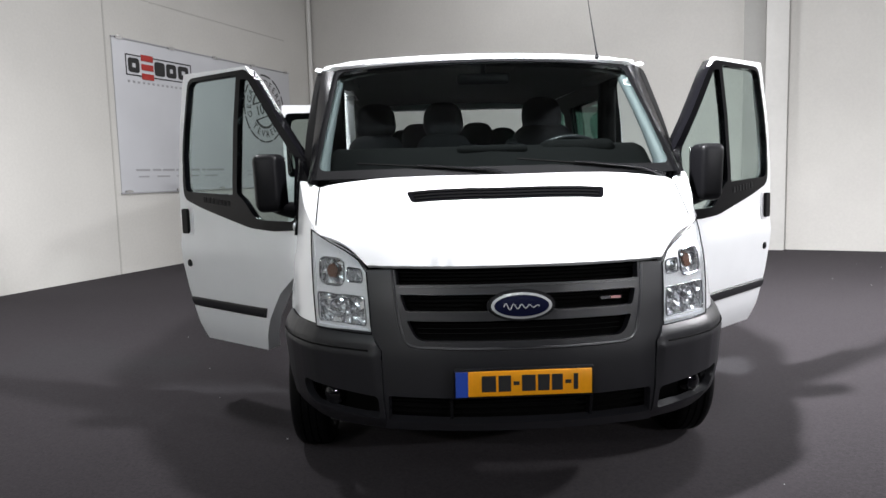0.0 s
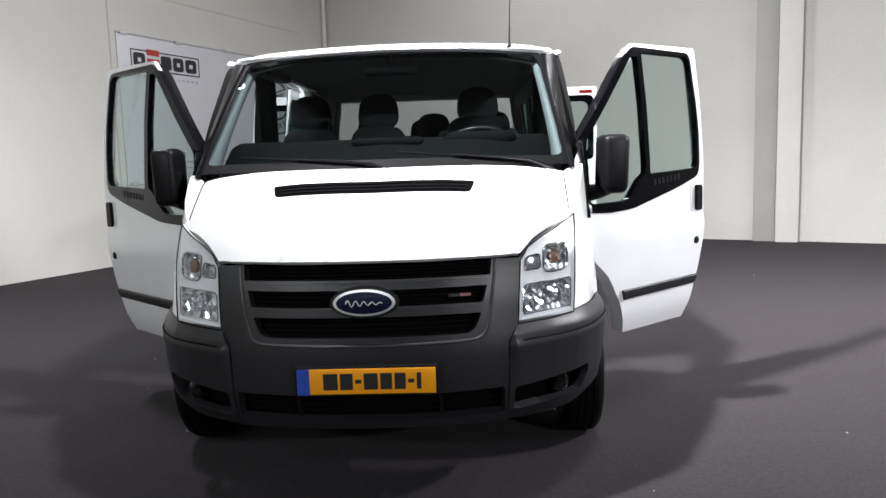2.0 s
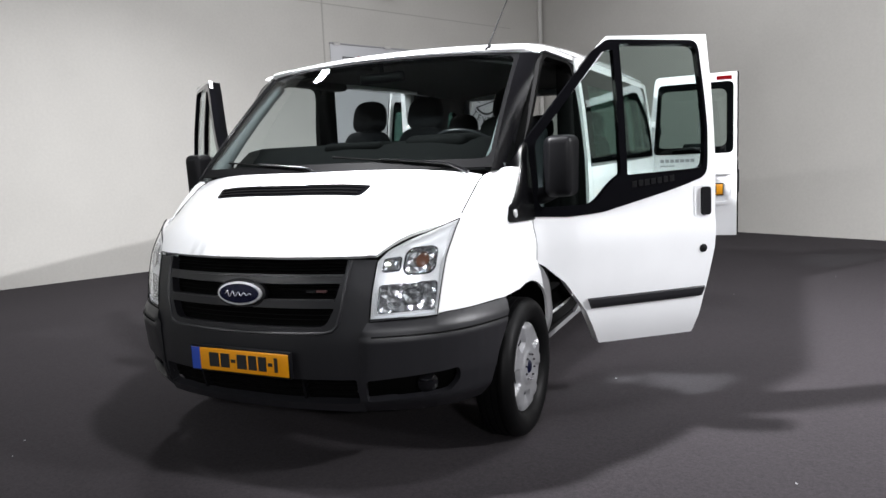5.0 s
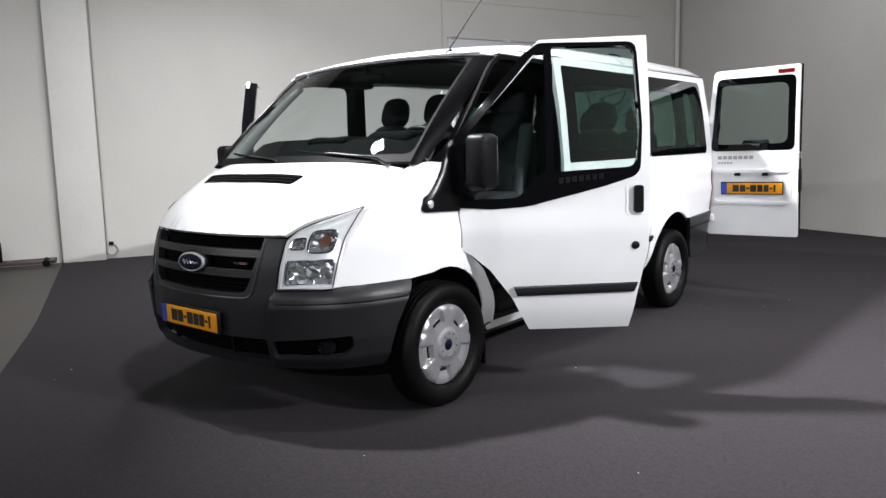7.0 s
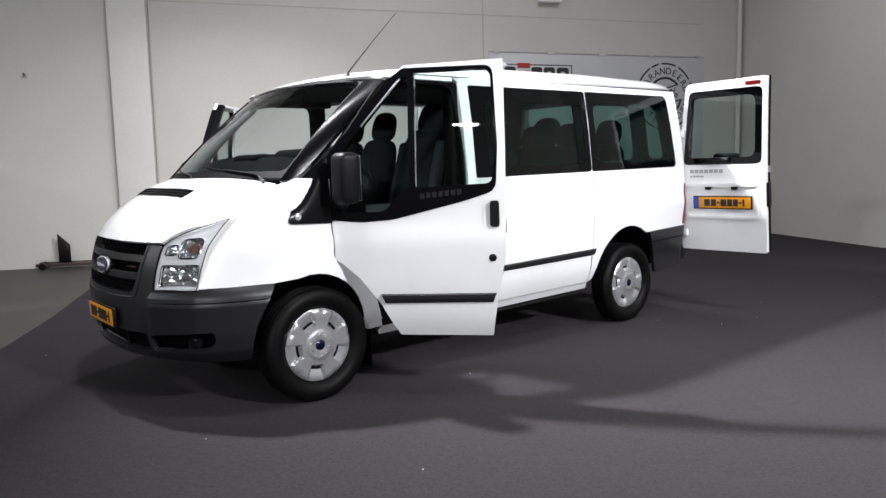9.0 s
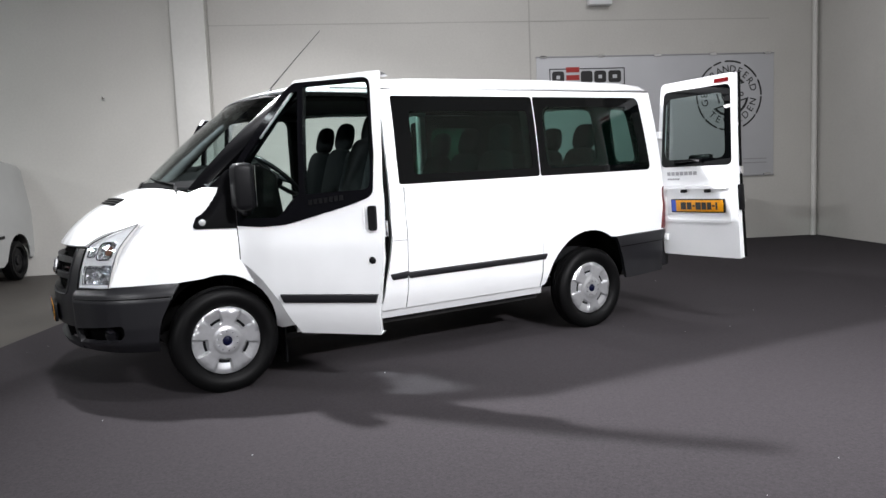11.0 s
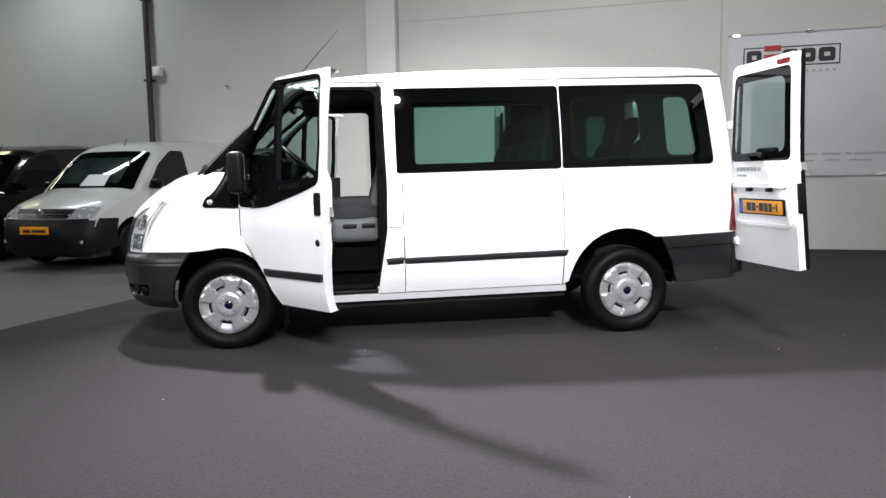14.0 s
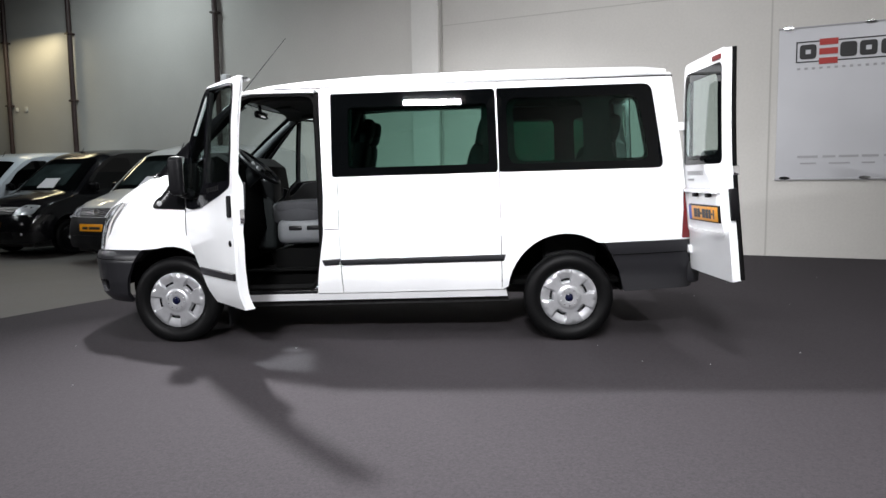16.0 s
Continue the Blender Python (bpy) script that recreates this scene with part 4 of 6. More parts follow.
def wheel(x, y, z, s, turn=0.0, steer=0.0):
    """Tyre, steel rim and a silver cover with five slots in hollows."""
    w = empty("wheel", Matrix.Translation((x, y, z)) @ pose(0, 0, 0, 0, 0, (180 if s < 0 else 0) + steer), van)
    prof = [(0.205, 0.035), (0.222, 0.066), (0.245, 0.083), (0.275, 0.088), (0.300, 0.082), (0.316, 0.068), (0.3235, 0.055)]
    full = prof + [(0.3255, 0.050), (0.3255, 0.036), (0.319, 0.034), (0.319, 0.029), (0.3255, 0.027), (0.3255, 0.004), (0.319, 0.002), (0.319, -0.002), (0.3255, -0.004), (0.3255, -0.027), (0.319, -0.029), (0.319, -0.034), (0.3255, -0.036), (0.3255, -0.050)] + [(r, -h) for r, h in reversed(prof)]
    part("tyre", lathe(full, 64, closed=True), RUBBER, w)
    part("rim", lathe([(0.205, -0.06), (0.200, 0.03), (0.19, 0.045), (0.10, 0.035), (0.0, 0.030)], 40), BLACK, w)
    holes = []
    for k in range(5):
        a = 72 * k + turn
        pl = []
        for i in range(7):
            q = -14 + 28 * i / 6
            pl.append((0.141 * math.cos(radians(a + q)), 0.141 * math.sin(radians(a + q))))
        for i in range(7):
            q = 14 - 28 * i / 6
            pl.append((0.125 * math.cos(radians(a + q)), 0.125 * math.sin(radians(a + q))))
        holes.append(pl)
    dome = smooth_table([(0.0, 0.070), (0.030, 0.070), (0.034, 0.074), (0.078, 0.073), (0.084, 0.067), (0.13, 0.065), (0.175, 0.066), (0.195, 0.064), (0.204, 0.054), (0.21, 0.050)], 0.004)

    def on_cover(a, b):
        r = math.hypot(a, b)
        ang = (math.degrees(math.atan2(b, a)) - turn + 36) % 72 - 36
        side = max(0.0, min(1.0, (17.5 - abs(ang)) / 2.6))
        deep = max(0.0, min(1.0, (r - 0.114) / 0.009)) * (1 - 0.55 * max(0.0, min(1.0, (r - 0.142) / 0.05))) * max(0.0, min(1.0, (0.203 - r) / 0.006))
        dent = max(0.0, 1 - abs(abs(ang) - 36) / 7) * max(0.0, min(1.0, (r - 0.172) / 0.02))
        return (dome(r) - 0.021 * side * deep - 0.007 * dent, a, b)
    part("wheel_cover", sheet(ellipse(0, 0, 0.208, 0.208, n=56), on_cover, holes, 0.0085, 0.003, (1, 0, 0)), SILVER, w, sharp=30)
    part("hub_badge", lathe([(0.0, 0.078), (0.024, 0.077), (0.030, 0.072)], 24), EMBLEM_BLUE, w)
    for k in range(10):
        a = radians(36 * k + 20)
        bm = lathe([(0.0, 0.083), (0.004, 0.082), (0.006, 0.074)], 8)
        bmesh.ops.translate(bm, verts=bm.verts, vec=(0, 0.060 * math.cos(a), 0.060 * math.sin(a)))
        part("cover_stud", bm, CHROME, w)
    return w


def hinged(x, y, degrees):
    return Matrix.Translation((x, y, 0)) @ pose(0, 0, 0, 0, 0, degrees) @ Matrix.Translation((-x, -y, 0))


def front_door(s):
    out = (s, 0, 0)
    arc = [(0.47, 0.42), (0.41, 0.54), (0.30, 0.69), (0.20, 0.775), (0.125, 0.82)]
    o = [(0.505, 0.352), (1.035, 0.352), (1.068, 0.55), (1.117, 0.80), (1.126, 1.10), (1.126, 1.40), (1.120, 1.862), (0.575, 1.856), (0.50, 1.785), (0.125, 1.36)] + [(0.125, 1.02)] + list(reversed(arc))
    win = rounded([(0.145, 1.045), (0.47, 1.040), (0.66, 1.110), (1.060, 1.192), (1.078, 1.40), (1.057, 1.822), (0.592, 1.822), (0.145, 1.340)], [0.02, 0.02, 0.02, 0.05, 0.03, 0.05, 0.01, 0.02])
    door = part("front_door", sheet(o, on_side(s), [win], 0.06, 0.022, out), PAINT, van, "white front door standing open with black window surround")
    door.matrix_basis = hinged(s * HINGE[0], HINGE[1], -s * (DOOR_OPEN if s > 0 else DOOR_OPEN + 0.5))
    # inner panel, and the return edge between the two skins
    inner = [(0.52, 0.37), (1.02, 0.37), (1.05, 0.55), (1.095, 0.80), (1.10, 1.10), (1.095, 1.195), (0.64, 1.170), (0.52, 1.06), (0.42, 1.025), (0.15, 1.02), (0.15, 0.84), (0.22, 0.785), (0.33, 0.69), (0.44, 0.54)]
    part("door_trim", sheet(rounded(inner, 0.02), lambda y, z: (s * (side_x(y, z) - 0.085 + 0.02 * math.sin(3 * z)), y, z), step=0.07, thick=0.02, out=(-s, 0, 0)), DOOR_TRIM, door)
    rim = [(1.035, 0.352), (1.068, 0.55), (1.117, 0.80), (1.126, 1.10), (1.126, 1.40), (1.120, 1.862)]
    bm = bmesh.new()
    fine = []
    for p, q in zip(rim, rim[1:]):
        for k in range(4):
            t = k / 4
            fine.append((p[0] + (q[0] - p[0]) * t, p[1] + (q[1] - p[1]) * t))
    fine.append(rim[-1])
    aa = [bm.verts.new((s * (side_x(y, z) - 0.004), y - 0.001, z)) for y, z in fine]
    bb = [bm.verts.new((s * (side_x(y, z) - (0.075 if z < 1.2 else 0.045)), y - 0.020, z)) for y, z in fine]
    cc = [bm.verts.new((s * (side_x(y, z) - (0.075 if z < 1.2 else 0.045)), y - 0.050, z)) for y, z in fine]
    for r0, r1 in ((aa, bb), (bb, cc)):
        for i in range(len(fine) - 1):
            bm.faces.new((r0[i], r0[i + 1], r1[i + 1], r1[i]))
    bmesh.ops.recalc_face_normals(bm, faces=bm.faces)
    part("door_edge", bm, PAINT, door)
    bm = bmesh.new()
    lows = [(0.125, 0.82), (0.20, 0.775), (0.30, 0.69), (0.41, 0.54), (0.47, 0.42), (0.505, 0.354), (0.77, 0.354), (1.030, 0.354)]
    aa = [bm.verts.new((s * side_x(y, z), y, z)) for y, z in lows]
    bb = [bm.verts.new((s * (side_x(y, z) - 0.08), y + 0.004, z + 0.006)) for y, z in lows]
    for i in range(len(lows) - 1):
        bm.faces.new((aa[i], aa[i + 1], bb[i + 1], bb[i]))
    bmesh.ops.recalc_face_normals(bm, faces=bm.faces)
    part("door_edge", bm, PAINT, door)
    # return along the leading edge: painted below and over the top, black beside the glass
    for run, mat, near in (([(0.126, 0.83), (0.126, 1.02)], PAINT, 0.006), ([(0.126, 1.02), (0.126, 1.36), (0.50, 1.785), (0.575, 1.848)], PILLAR_BLACK, 0.026), ([(0.585, 1.850), (1.115, 1.858)], PAINT, 0.032)):
        lead = []
        for p, q in zip(run, run[1:]):
            lead += [(p[0] + (q[0] - p[0]) * k / 5, p[1] + (q[1] - p[1]) * k / 5) for k in range(5)]
        lead.append(run[-1])
        bm = bmesh.new()
        aa = [bm.verts.new((s * (side_x(y, z) - near), y + 0.003, z - 0.002)) for y, z in lead]
        bb = [bm.verts.new((s * (side_x(y, z) - 0.070), y + 0.010, z - 0.008)) for y, z in lead]
        cc = [bm.verts.new((s * (side_x(y, z) - 0.072), y + 0.028, z - 0.025)) for y, z in lead]
        for r0, r1 in ((aa, bb), (bb, cc)):
            for i in range(len(lead) - 1):
                bm.faces.new((r0[i], r0[i + 1], r1[i + 1], r1[i]))
        bmesh.ops.recalc_face_normals(bm, faces=bm.faces)
        part("door_edge", bm, mat, door)
    # black window surround: frame, front triangle, divider
    sur = [(0.125, 1.02), (0.32, 1.008), (0.50, 1.018), (0.90, 1.112), (1.074, 1.165), (1.086, 1.40), (1.064, 1.832), (0.572, 1.840), (0.492, 1.786), (0.120, 1.368)]
    glass_a = rounded([(0.636, 1.190), (1.054, 1.205), (1.072, 1.40), (1.050, 1.812), (0.636, 1.816)], [0.01, 0.04, 0.03, 0.05, 0.01])
    glass_b = rounded([(0.180, 1.060), (0.455, 1.062), (0.545, 1.160), (0.600, 1.196), (0.600, 1.790), (0.548, 1.786), (0.175, 1.366)], [0.03, 0.04, 0.04, 0.01, 0.01, 0.02, 0.03])
    part("window_frame", sheet(rounded(sur, [0, 0.02, 0.04, 0.05, 0.05, 0.03, 0.05, 0.02, 0.01, 0]), on_side(s, 0.006), [glass_a, glass_b], 0.05, 0.035, out), GLOSS_BLACK, door)
    part("window_pane", sheet(glass_a, on_side(s, -0.008), step=0.10, thick=0.004, out=out), DOOR_GLASS, door)
    part("quarter_pane", sheet(glass_b, on_side(s, -0.008), step=0.10, thick=0.004, out=out), DOOR_GLASS, door)
    # illegible raised word on the surround, as bars
    for k in range(7):
        y = 0.66 + k * 0.034
        part("word_bar", sheet([(y, 1.128 + k * 0.003), (y + 0.024, 1.130 + k * 0.003), (y + 0.024, 1.160 + k * 0.003), (y, 1.158 + k * 0.003)], on_side(s, 0.0085), step=0.05, thick=0.003, out=out), WORD_SILVER, door)
    # handle with its recess, lock, moulding
    rec = rounded([(1.002, 0.960), (1.098, 0.960), (1.098, 1.120), (1.002, 1.120)], 0.02)
    part("handle_frame", sheet(rec, on_side(s, 0.004), [rounded([(1.010, 0.969), (1.090, 0.969), (1.090, 1.111), (1.010, 1.111)], 0.014)], 0.03, 0.008, out), PAINT, door)
    hd = rounded([(1.040, 0.970), (1.089, 0.970), (1.089, 1.110), (1.040, 1.110)], 0.018)
    part("door_handle", sheet(hd, on_side(s, 0.018), step=0.03, thick=0.022, out=out), BLACK, door)
    bm = lathe([(0.0, 0.008), (0.010, 0.007), (0.020, 0.003), (0.022, -0.004)], 20)
    m = Matrix.Translation((s * (side_x(1.05, 0.80) + 0.002), 1.05, 0.802)) @ Matrix.Scale(s, 4, (1, 0, 0))
    bmesh.ops.transform(bm, matrix=m, verts=bm.verts)
    bmesh.ops.recalc_face_normals(bm, faces=bm.faces)
    part("door_lock", bm, BLACK, door)
    part("door_moulding", moulding(s, 0.428, 1.056, 0.548, 0.600, 0.556, 0.606), PLASTIC, door)
    # mirror on its arm
    xs = side_x(0.20, 1.05)
    arm = sweep([(s * (xs - 0.02), 0.205, 1.115), (s * (xs + 0.03), 0.220, 1.125), (s * (xs + 0.065), 0.240, 1.14), (s * (xs + 0.08), 0.25, 1.17)], [0.042, 0.036, 0.034, 0.04], 12)
    part("mirror_arm", arm, BLACK, door)
    head = Matrix.Translation((s * (xs + 0.075), 0.262, 0)) @ pose(0, 0, 0, 0, 0, s * 56)
    bm = solid(-0.082, -0.066, 1.112, 0.082, 0.047, 1.394, 0.038, seg=4)
    for v in bm.verts:
        k = (v.co.z - 1.105) / 0.3
        v.co.x += s * 0.010 * (k - 0.5)
        if v.co.y < 0.0:
            v.co.x *= 0.78
    bmesh.ops.transform(bm, matrix=head, verts=bm.verts)
    part("mirror_housing", bm, BLACK, door)
    bm = solid(-0.069, 0.046, 1.130, 0.069, 0.050, 1.378, 0.0015)
    bmesh.ops.transform(bm, matrix=head, verts=bm.verts)
    part("mirror_glass", bm, MIRROR, door)
    # check strap and latch
    part("door_latch", solid(s * 0.935, 1.108, 0.93, s * 0.905, 1.124, 1.02, 0.004), CHROME, door)
    return door


def rear_door(s):
    """One leaf of the rear doors, swung right round so that it stands out beside the van."""
    y0 = 3.80
    w = 0.755
    def on_rear(off=0.0):
        return lambda x, z: (s * x, y0 + 0.02 - 0.055 * max(0.0, (z - 1.15) / 0.77) ** 1.3 - 0.04 * max(0, (x - 0.55)) + off, z)
    o = rounded([(0.0, 0.47), (w, 0.47), (w, 1.06), (w - 0.012, 1.45), (w - 0.062, 1.915), (0.0, 1.925)], [0.01, 0.02, 0, 0, 0.05, 0.02])
    win = rounded([(0.045, 1.235), (w - 0.055, 1.235), (w - 0.105, 1.83), (0.045, 1.83)], 0.05)
    door = part("rear_door", sheet(o, on_rear(), [win], 0.06, 0.03, (0, 1, 0)), PAINT, van, "white rear door leaf swung fully open with window")
    door.matrix_basis = Matrix.Translation((s * 0.885, 3.815, 0.6)) @ Matrix.Rotation(radians(-s * REAR_OPEN), 4, Vector((0, -0.042, 1))) @ Matrix.Translation((-s * 0.885, -3.815, -0.6)) @ Matrix.Translation((s * 0.105, 0.0, 0))
    brd = rounded([(0.03, 1.222), (w - 0.04, 1.222), (w - 0.092, 1.845), (0.03, 1.845)], 0.05)
    gl = rounded([(0.085, 1.28), (w - 0.075, 1.28), (w - 0.115, 1.785), (0.085, 1.785)], 0.07)
    part("window_border", sheet(brd, on_rear(0.004), [gl], 0.05, 0.006, (0, 1, 0)), FRIT, door)
    part("pane", sheet(gl, on_rear(0.003), step=0.1, thick=0.004, out=(0, 1, 0)), DOOR_GLASS, door)
    # inner trim with its own window opening
    part("inner_trim", sheet([(0.03, 0.50), (w - 0.03, 0.50), (w - 0.04, 1.215), (0.03, 1.215)], on_rear(-0.06), step=0.1, thick=0.02, out=(0, -1, 0)), TRIM_DARK, door)
    for q in ([(0.02, 1.20), (0.07, 1.20), (0.07, 1.88), (0.02, 1.88)], [(w - 0.085, 1.20), (w - 0.02, 1.20), (w - 0.09, 1.89), (w - 0.125, 1.89)], [(0.03, 1.80), (w - 0.09, 1.80), (w - 0.09, 1.89), (0.03, 1.89)]):
        part("inner_frame", sheet(q, on_rear(-0.045), step=0.08, thick=0.02, out=(0, -1, 0)), TRIM_DARK, door)
    part("door_seal", sweep([(s * 0.004, y0 - 0.045 - 0.055 * max(0.0, (z - 1.15) / 0.77) ** 1.3, z) for z in [0.48 + 0.12 * k for k in range(13)]], 0.016, 8), SEAL, door)
    part("door_edge", sheet([(0.0, 0.475), (0.006, 0.475), (0.006, 1.92), (0.0, 1.92)], lambda a, z: (s * 0.001, y0 + 0.02 - 0.055 * max(0.0, (z - 1.15) / 0.77) ** 1.3 - a * 10, z), step=0.08, out=(-s, 0, 0)), PAINT, door)
    # brake lamp, lettering bars, plate recess
    if s > 0:
        part("brake_lamp", sheet([(0.045, 1.862), (0.17, 1.862), (0.17, 1.893), (0.045, 1.893)], on_rear(0.008), step=0.04, thick=0.012, out=(0, 1, 0)), RED_LENS, door)
        rec = rounded([(0.055, 0.755), (w - 0.05, 0.755), (w - 0.05, 1.06), (0.055, 1.06)], 0.04)
        ring = rounded([(0.075, 0.78), (w - 0.07, 0.78), (w - 0.07, 1.035), (0.075, 1.035)], 0.035)
        part("plate_surround", sheet(rec, on_rear(0.012), [ring], 0.05, 0.012, (0, 1, 0)), PAINT, door)
        part("plate_lip", sheet(rounded([(0.07, 1.035), (w - 0.07, 1.035), (w - 0.07, 1.062), (0.07, 1.062)], 0.01), on_rear(0.028), step=0.05, thick=0.028, out=(0, 1, 0)), PAINT, door)
        for x in (0.255, 0.485):
            part("plate_light", solid(s * x - 0.025, y0 + 0.02, 1.005, s * x + 0.025, y0 + 0.052, 1.032, 0.006), BLACK, door)
        m = Matrix.Translation((s * 0.368, y0 + 0.030, 0.895)) @ pose(0, 0, 0, 90, 0, 180)
        plate(m, door)
        for k in range(7):
            x = w - 0.10 - k * 0.044
            part("word_bar", sheet([(x - 0.034, 1.150), (x, 1.150), (x, 1.180), (x - 0.034, 1.180)], on_rear(0.003), step=0.05, thick=0.004, out=(0, 1, 0)), PRINT_GREY, door)
        for k in range(5):
            x = w - 0.10 - k * 0.026
            part("word_bar", sheet([(x - 0.02, 1.112), (x, 1.112), (x, 1.126), (x - 0.02, 1.126)], on_rear(0.003), step=0.05, thick=0.004, out=(0, 1, 0)), PRINT_GREY, door)
        part("rear_wiper", sweep([(s * 0.30, y0 + 0.04, 1.262), (s * 0.38, y0 + 0.045, 1.275), (s * 0.56, y0 + 0.035, 1.262)], [0.018, 0.012, 0.007], 8), BLACK, door)
        part("wiper_motor", solid(s * 0.24, y0 - 0.06, 1.245, s * 0.46, y0 - 0.01, 1.31, 0.02), BLACK, door)
        # latch and grip on the free edge
        part("latch", solid(-s * 0.012, y0 - 0.07, 1.14, s * 0.01, y0 - 0.03, 1.20, 0.004), CHROME, door)
        part("edge_grip", solid(-s * 0.02, y0 - 0.05, 0.86, s * 0.012, y0 + 0.005, 1.06, 0.006), BLACK, door)
    # hinges
    for z in (0.62, 1.50):
        part("hinge", solid(s * (w + 0.02), y0 - 0.005, z - 0.03, s * (w - 0.06), y0 + 0.035, z + 0.03, 0.006), PAINT, door)
    return door


REAR_OPEN = 177.0
for side in (1, -1):
    body_side(side)
    front_door(side)
    rear_door(side)
    wheel(side * 0.878, 0.0, 0.325, side, 44.0)
    wheel(side * 0.884, 2.933, 0.280, side, 28.0)
roof()
front_end()


# ---- inside the van ----
def cushion(x0, y0, z0, x1, y1, z1, r=0.05, m=None):
    return solid(x0, y0, z0, x1, y1, z1, r, m, 4)


def pillow(cx, cy, cz, hx, hy, hz, m, n=3.0, taper=0.0):
    """A stuffed pad: a box swollen into a rounded cushion, a little narrower at its head."""
    bm = bmesh.new()

    def bent(c, e):
        return math.copysign(abs(c) ** (2.0 / e), c)
    rows = []
    for i in range(1, 14):
        t = math.pi * (i / 14 - 0.5)
        z = bent(math.sin(t), n)
        row = []
        for j in range(28):
            p = 2 * math.pi * j / 28
            k = bent(math.cos(t), n)
            row.append(bm.verts.new((cx + hx * k * bent(math.cos(p), n) * (1 - taper * (z + 1) / 2), cy + hy * k * bent(math.sin(p), 2.4), cz + hz * z)))
        rows.append(row)
    for a, b in zip(rows, rows[1:]):
        for j in range(28):
            bm.faces.new((a[j], a[(j + 1) % 28], b[(j + 1) % 28], b[j]))
    for row, q in ((rows[0], -1), (rows[-1], 1)):
        tip = bm.verts.new((cx, cy, cz + q * hz))
        for j in range(28):
            bm.faces.new((row[j], row[(j + 1) % 28], tip))
    bmesh.ops.recalc_face_normals(bm, faces=bm.faces)
    bmesh.ops.transform(bm, matrix=m, verts=bm.verts)
    return bm


def seat(x, y, z, width, heads, sides=True):
    """A seat or bench facing forwards; y is the front of its cushion."""
    st = empty("seat", Matrix.Translation((x, y, z)), van)
    w = width / 2
    lone = 1 if len(heads) == 1 else 0
    if lone:
        part("seat_cushion", pillow(0, 0.235, 0.115, w, 0.245, 0.098, Matrix(), 4.5), CLOTH_MID, st, sharp=60)
    else:
        part("seat_cushion", cushion(-w, -0.02, -0.02, w, 0.48, 0.16, 0.075), CLOTH, st)
    lean = pose(0, 0.42, 0.10, -17, 0, 0) if lone else pose(0, 0.46, 0.10, -14, 0, 0)
    n = len(heads)
    if n == 1:
        part("backrest", pillow(0, -0.02, 0.31, w, 0.075, 0.33, lean, 5.0, 0.18), CLOTH, st, sharp=60)
        for q in (-1, 1):
            part("bolster", cushion(q * (w - 0.09), -0.085, 0.03, q * w, 0.0, 0.55, 0.035, lean), CLOTH_LIGHT, st)
            part("bolster", pillow(q * (w - 0.05), 0.245, 0.165, 0.048, 0.21, 0.050, Matrix(), 3.0), CLOTH_MID, st, sharp=60)
    else:
        for h in heads:
            hw = width / n / 2 - 0.01
            part("backrest", pillow(h, -0.02, 0.30, hw, 0.07, 0.32, lean, 5.0, 0.15), CLOTH, st, sharp=60)
    for h in heads:
        part("headrest", pillow(h, -0.01, 0.725, 0.140, 0.055, 0.115, lean, 2.9, 0.14), CLOTH, st, sharp=60)
        for q in (-0.06, 0.06):
            part("headrest_post", sweep([tuple(lean @ Vector((h + q, 0, 0.58))), tuple(lean @ Vector((h + q, 0, 0.70)))], 0.007, 8), CHROME, st)
    if sides:
        part("seat_base", cushion(-w + 0.02, 0.06, -0.26, w - 0.02, 0.46, 0.02, 0.02), TRIM_DARK, st)
    return st


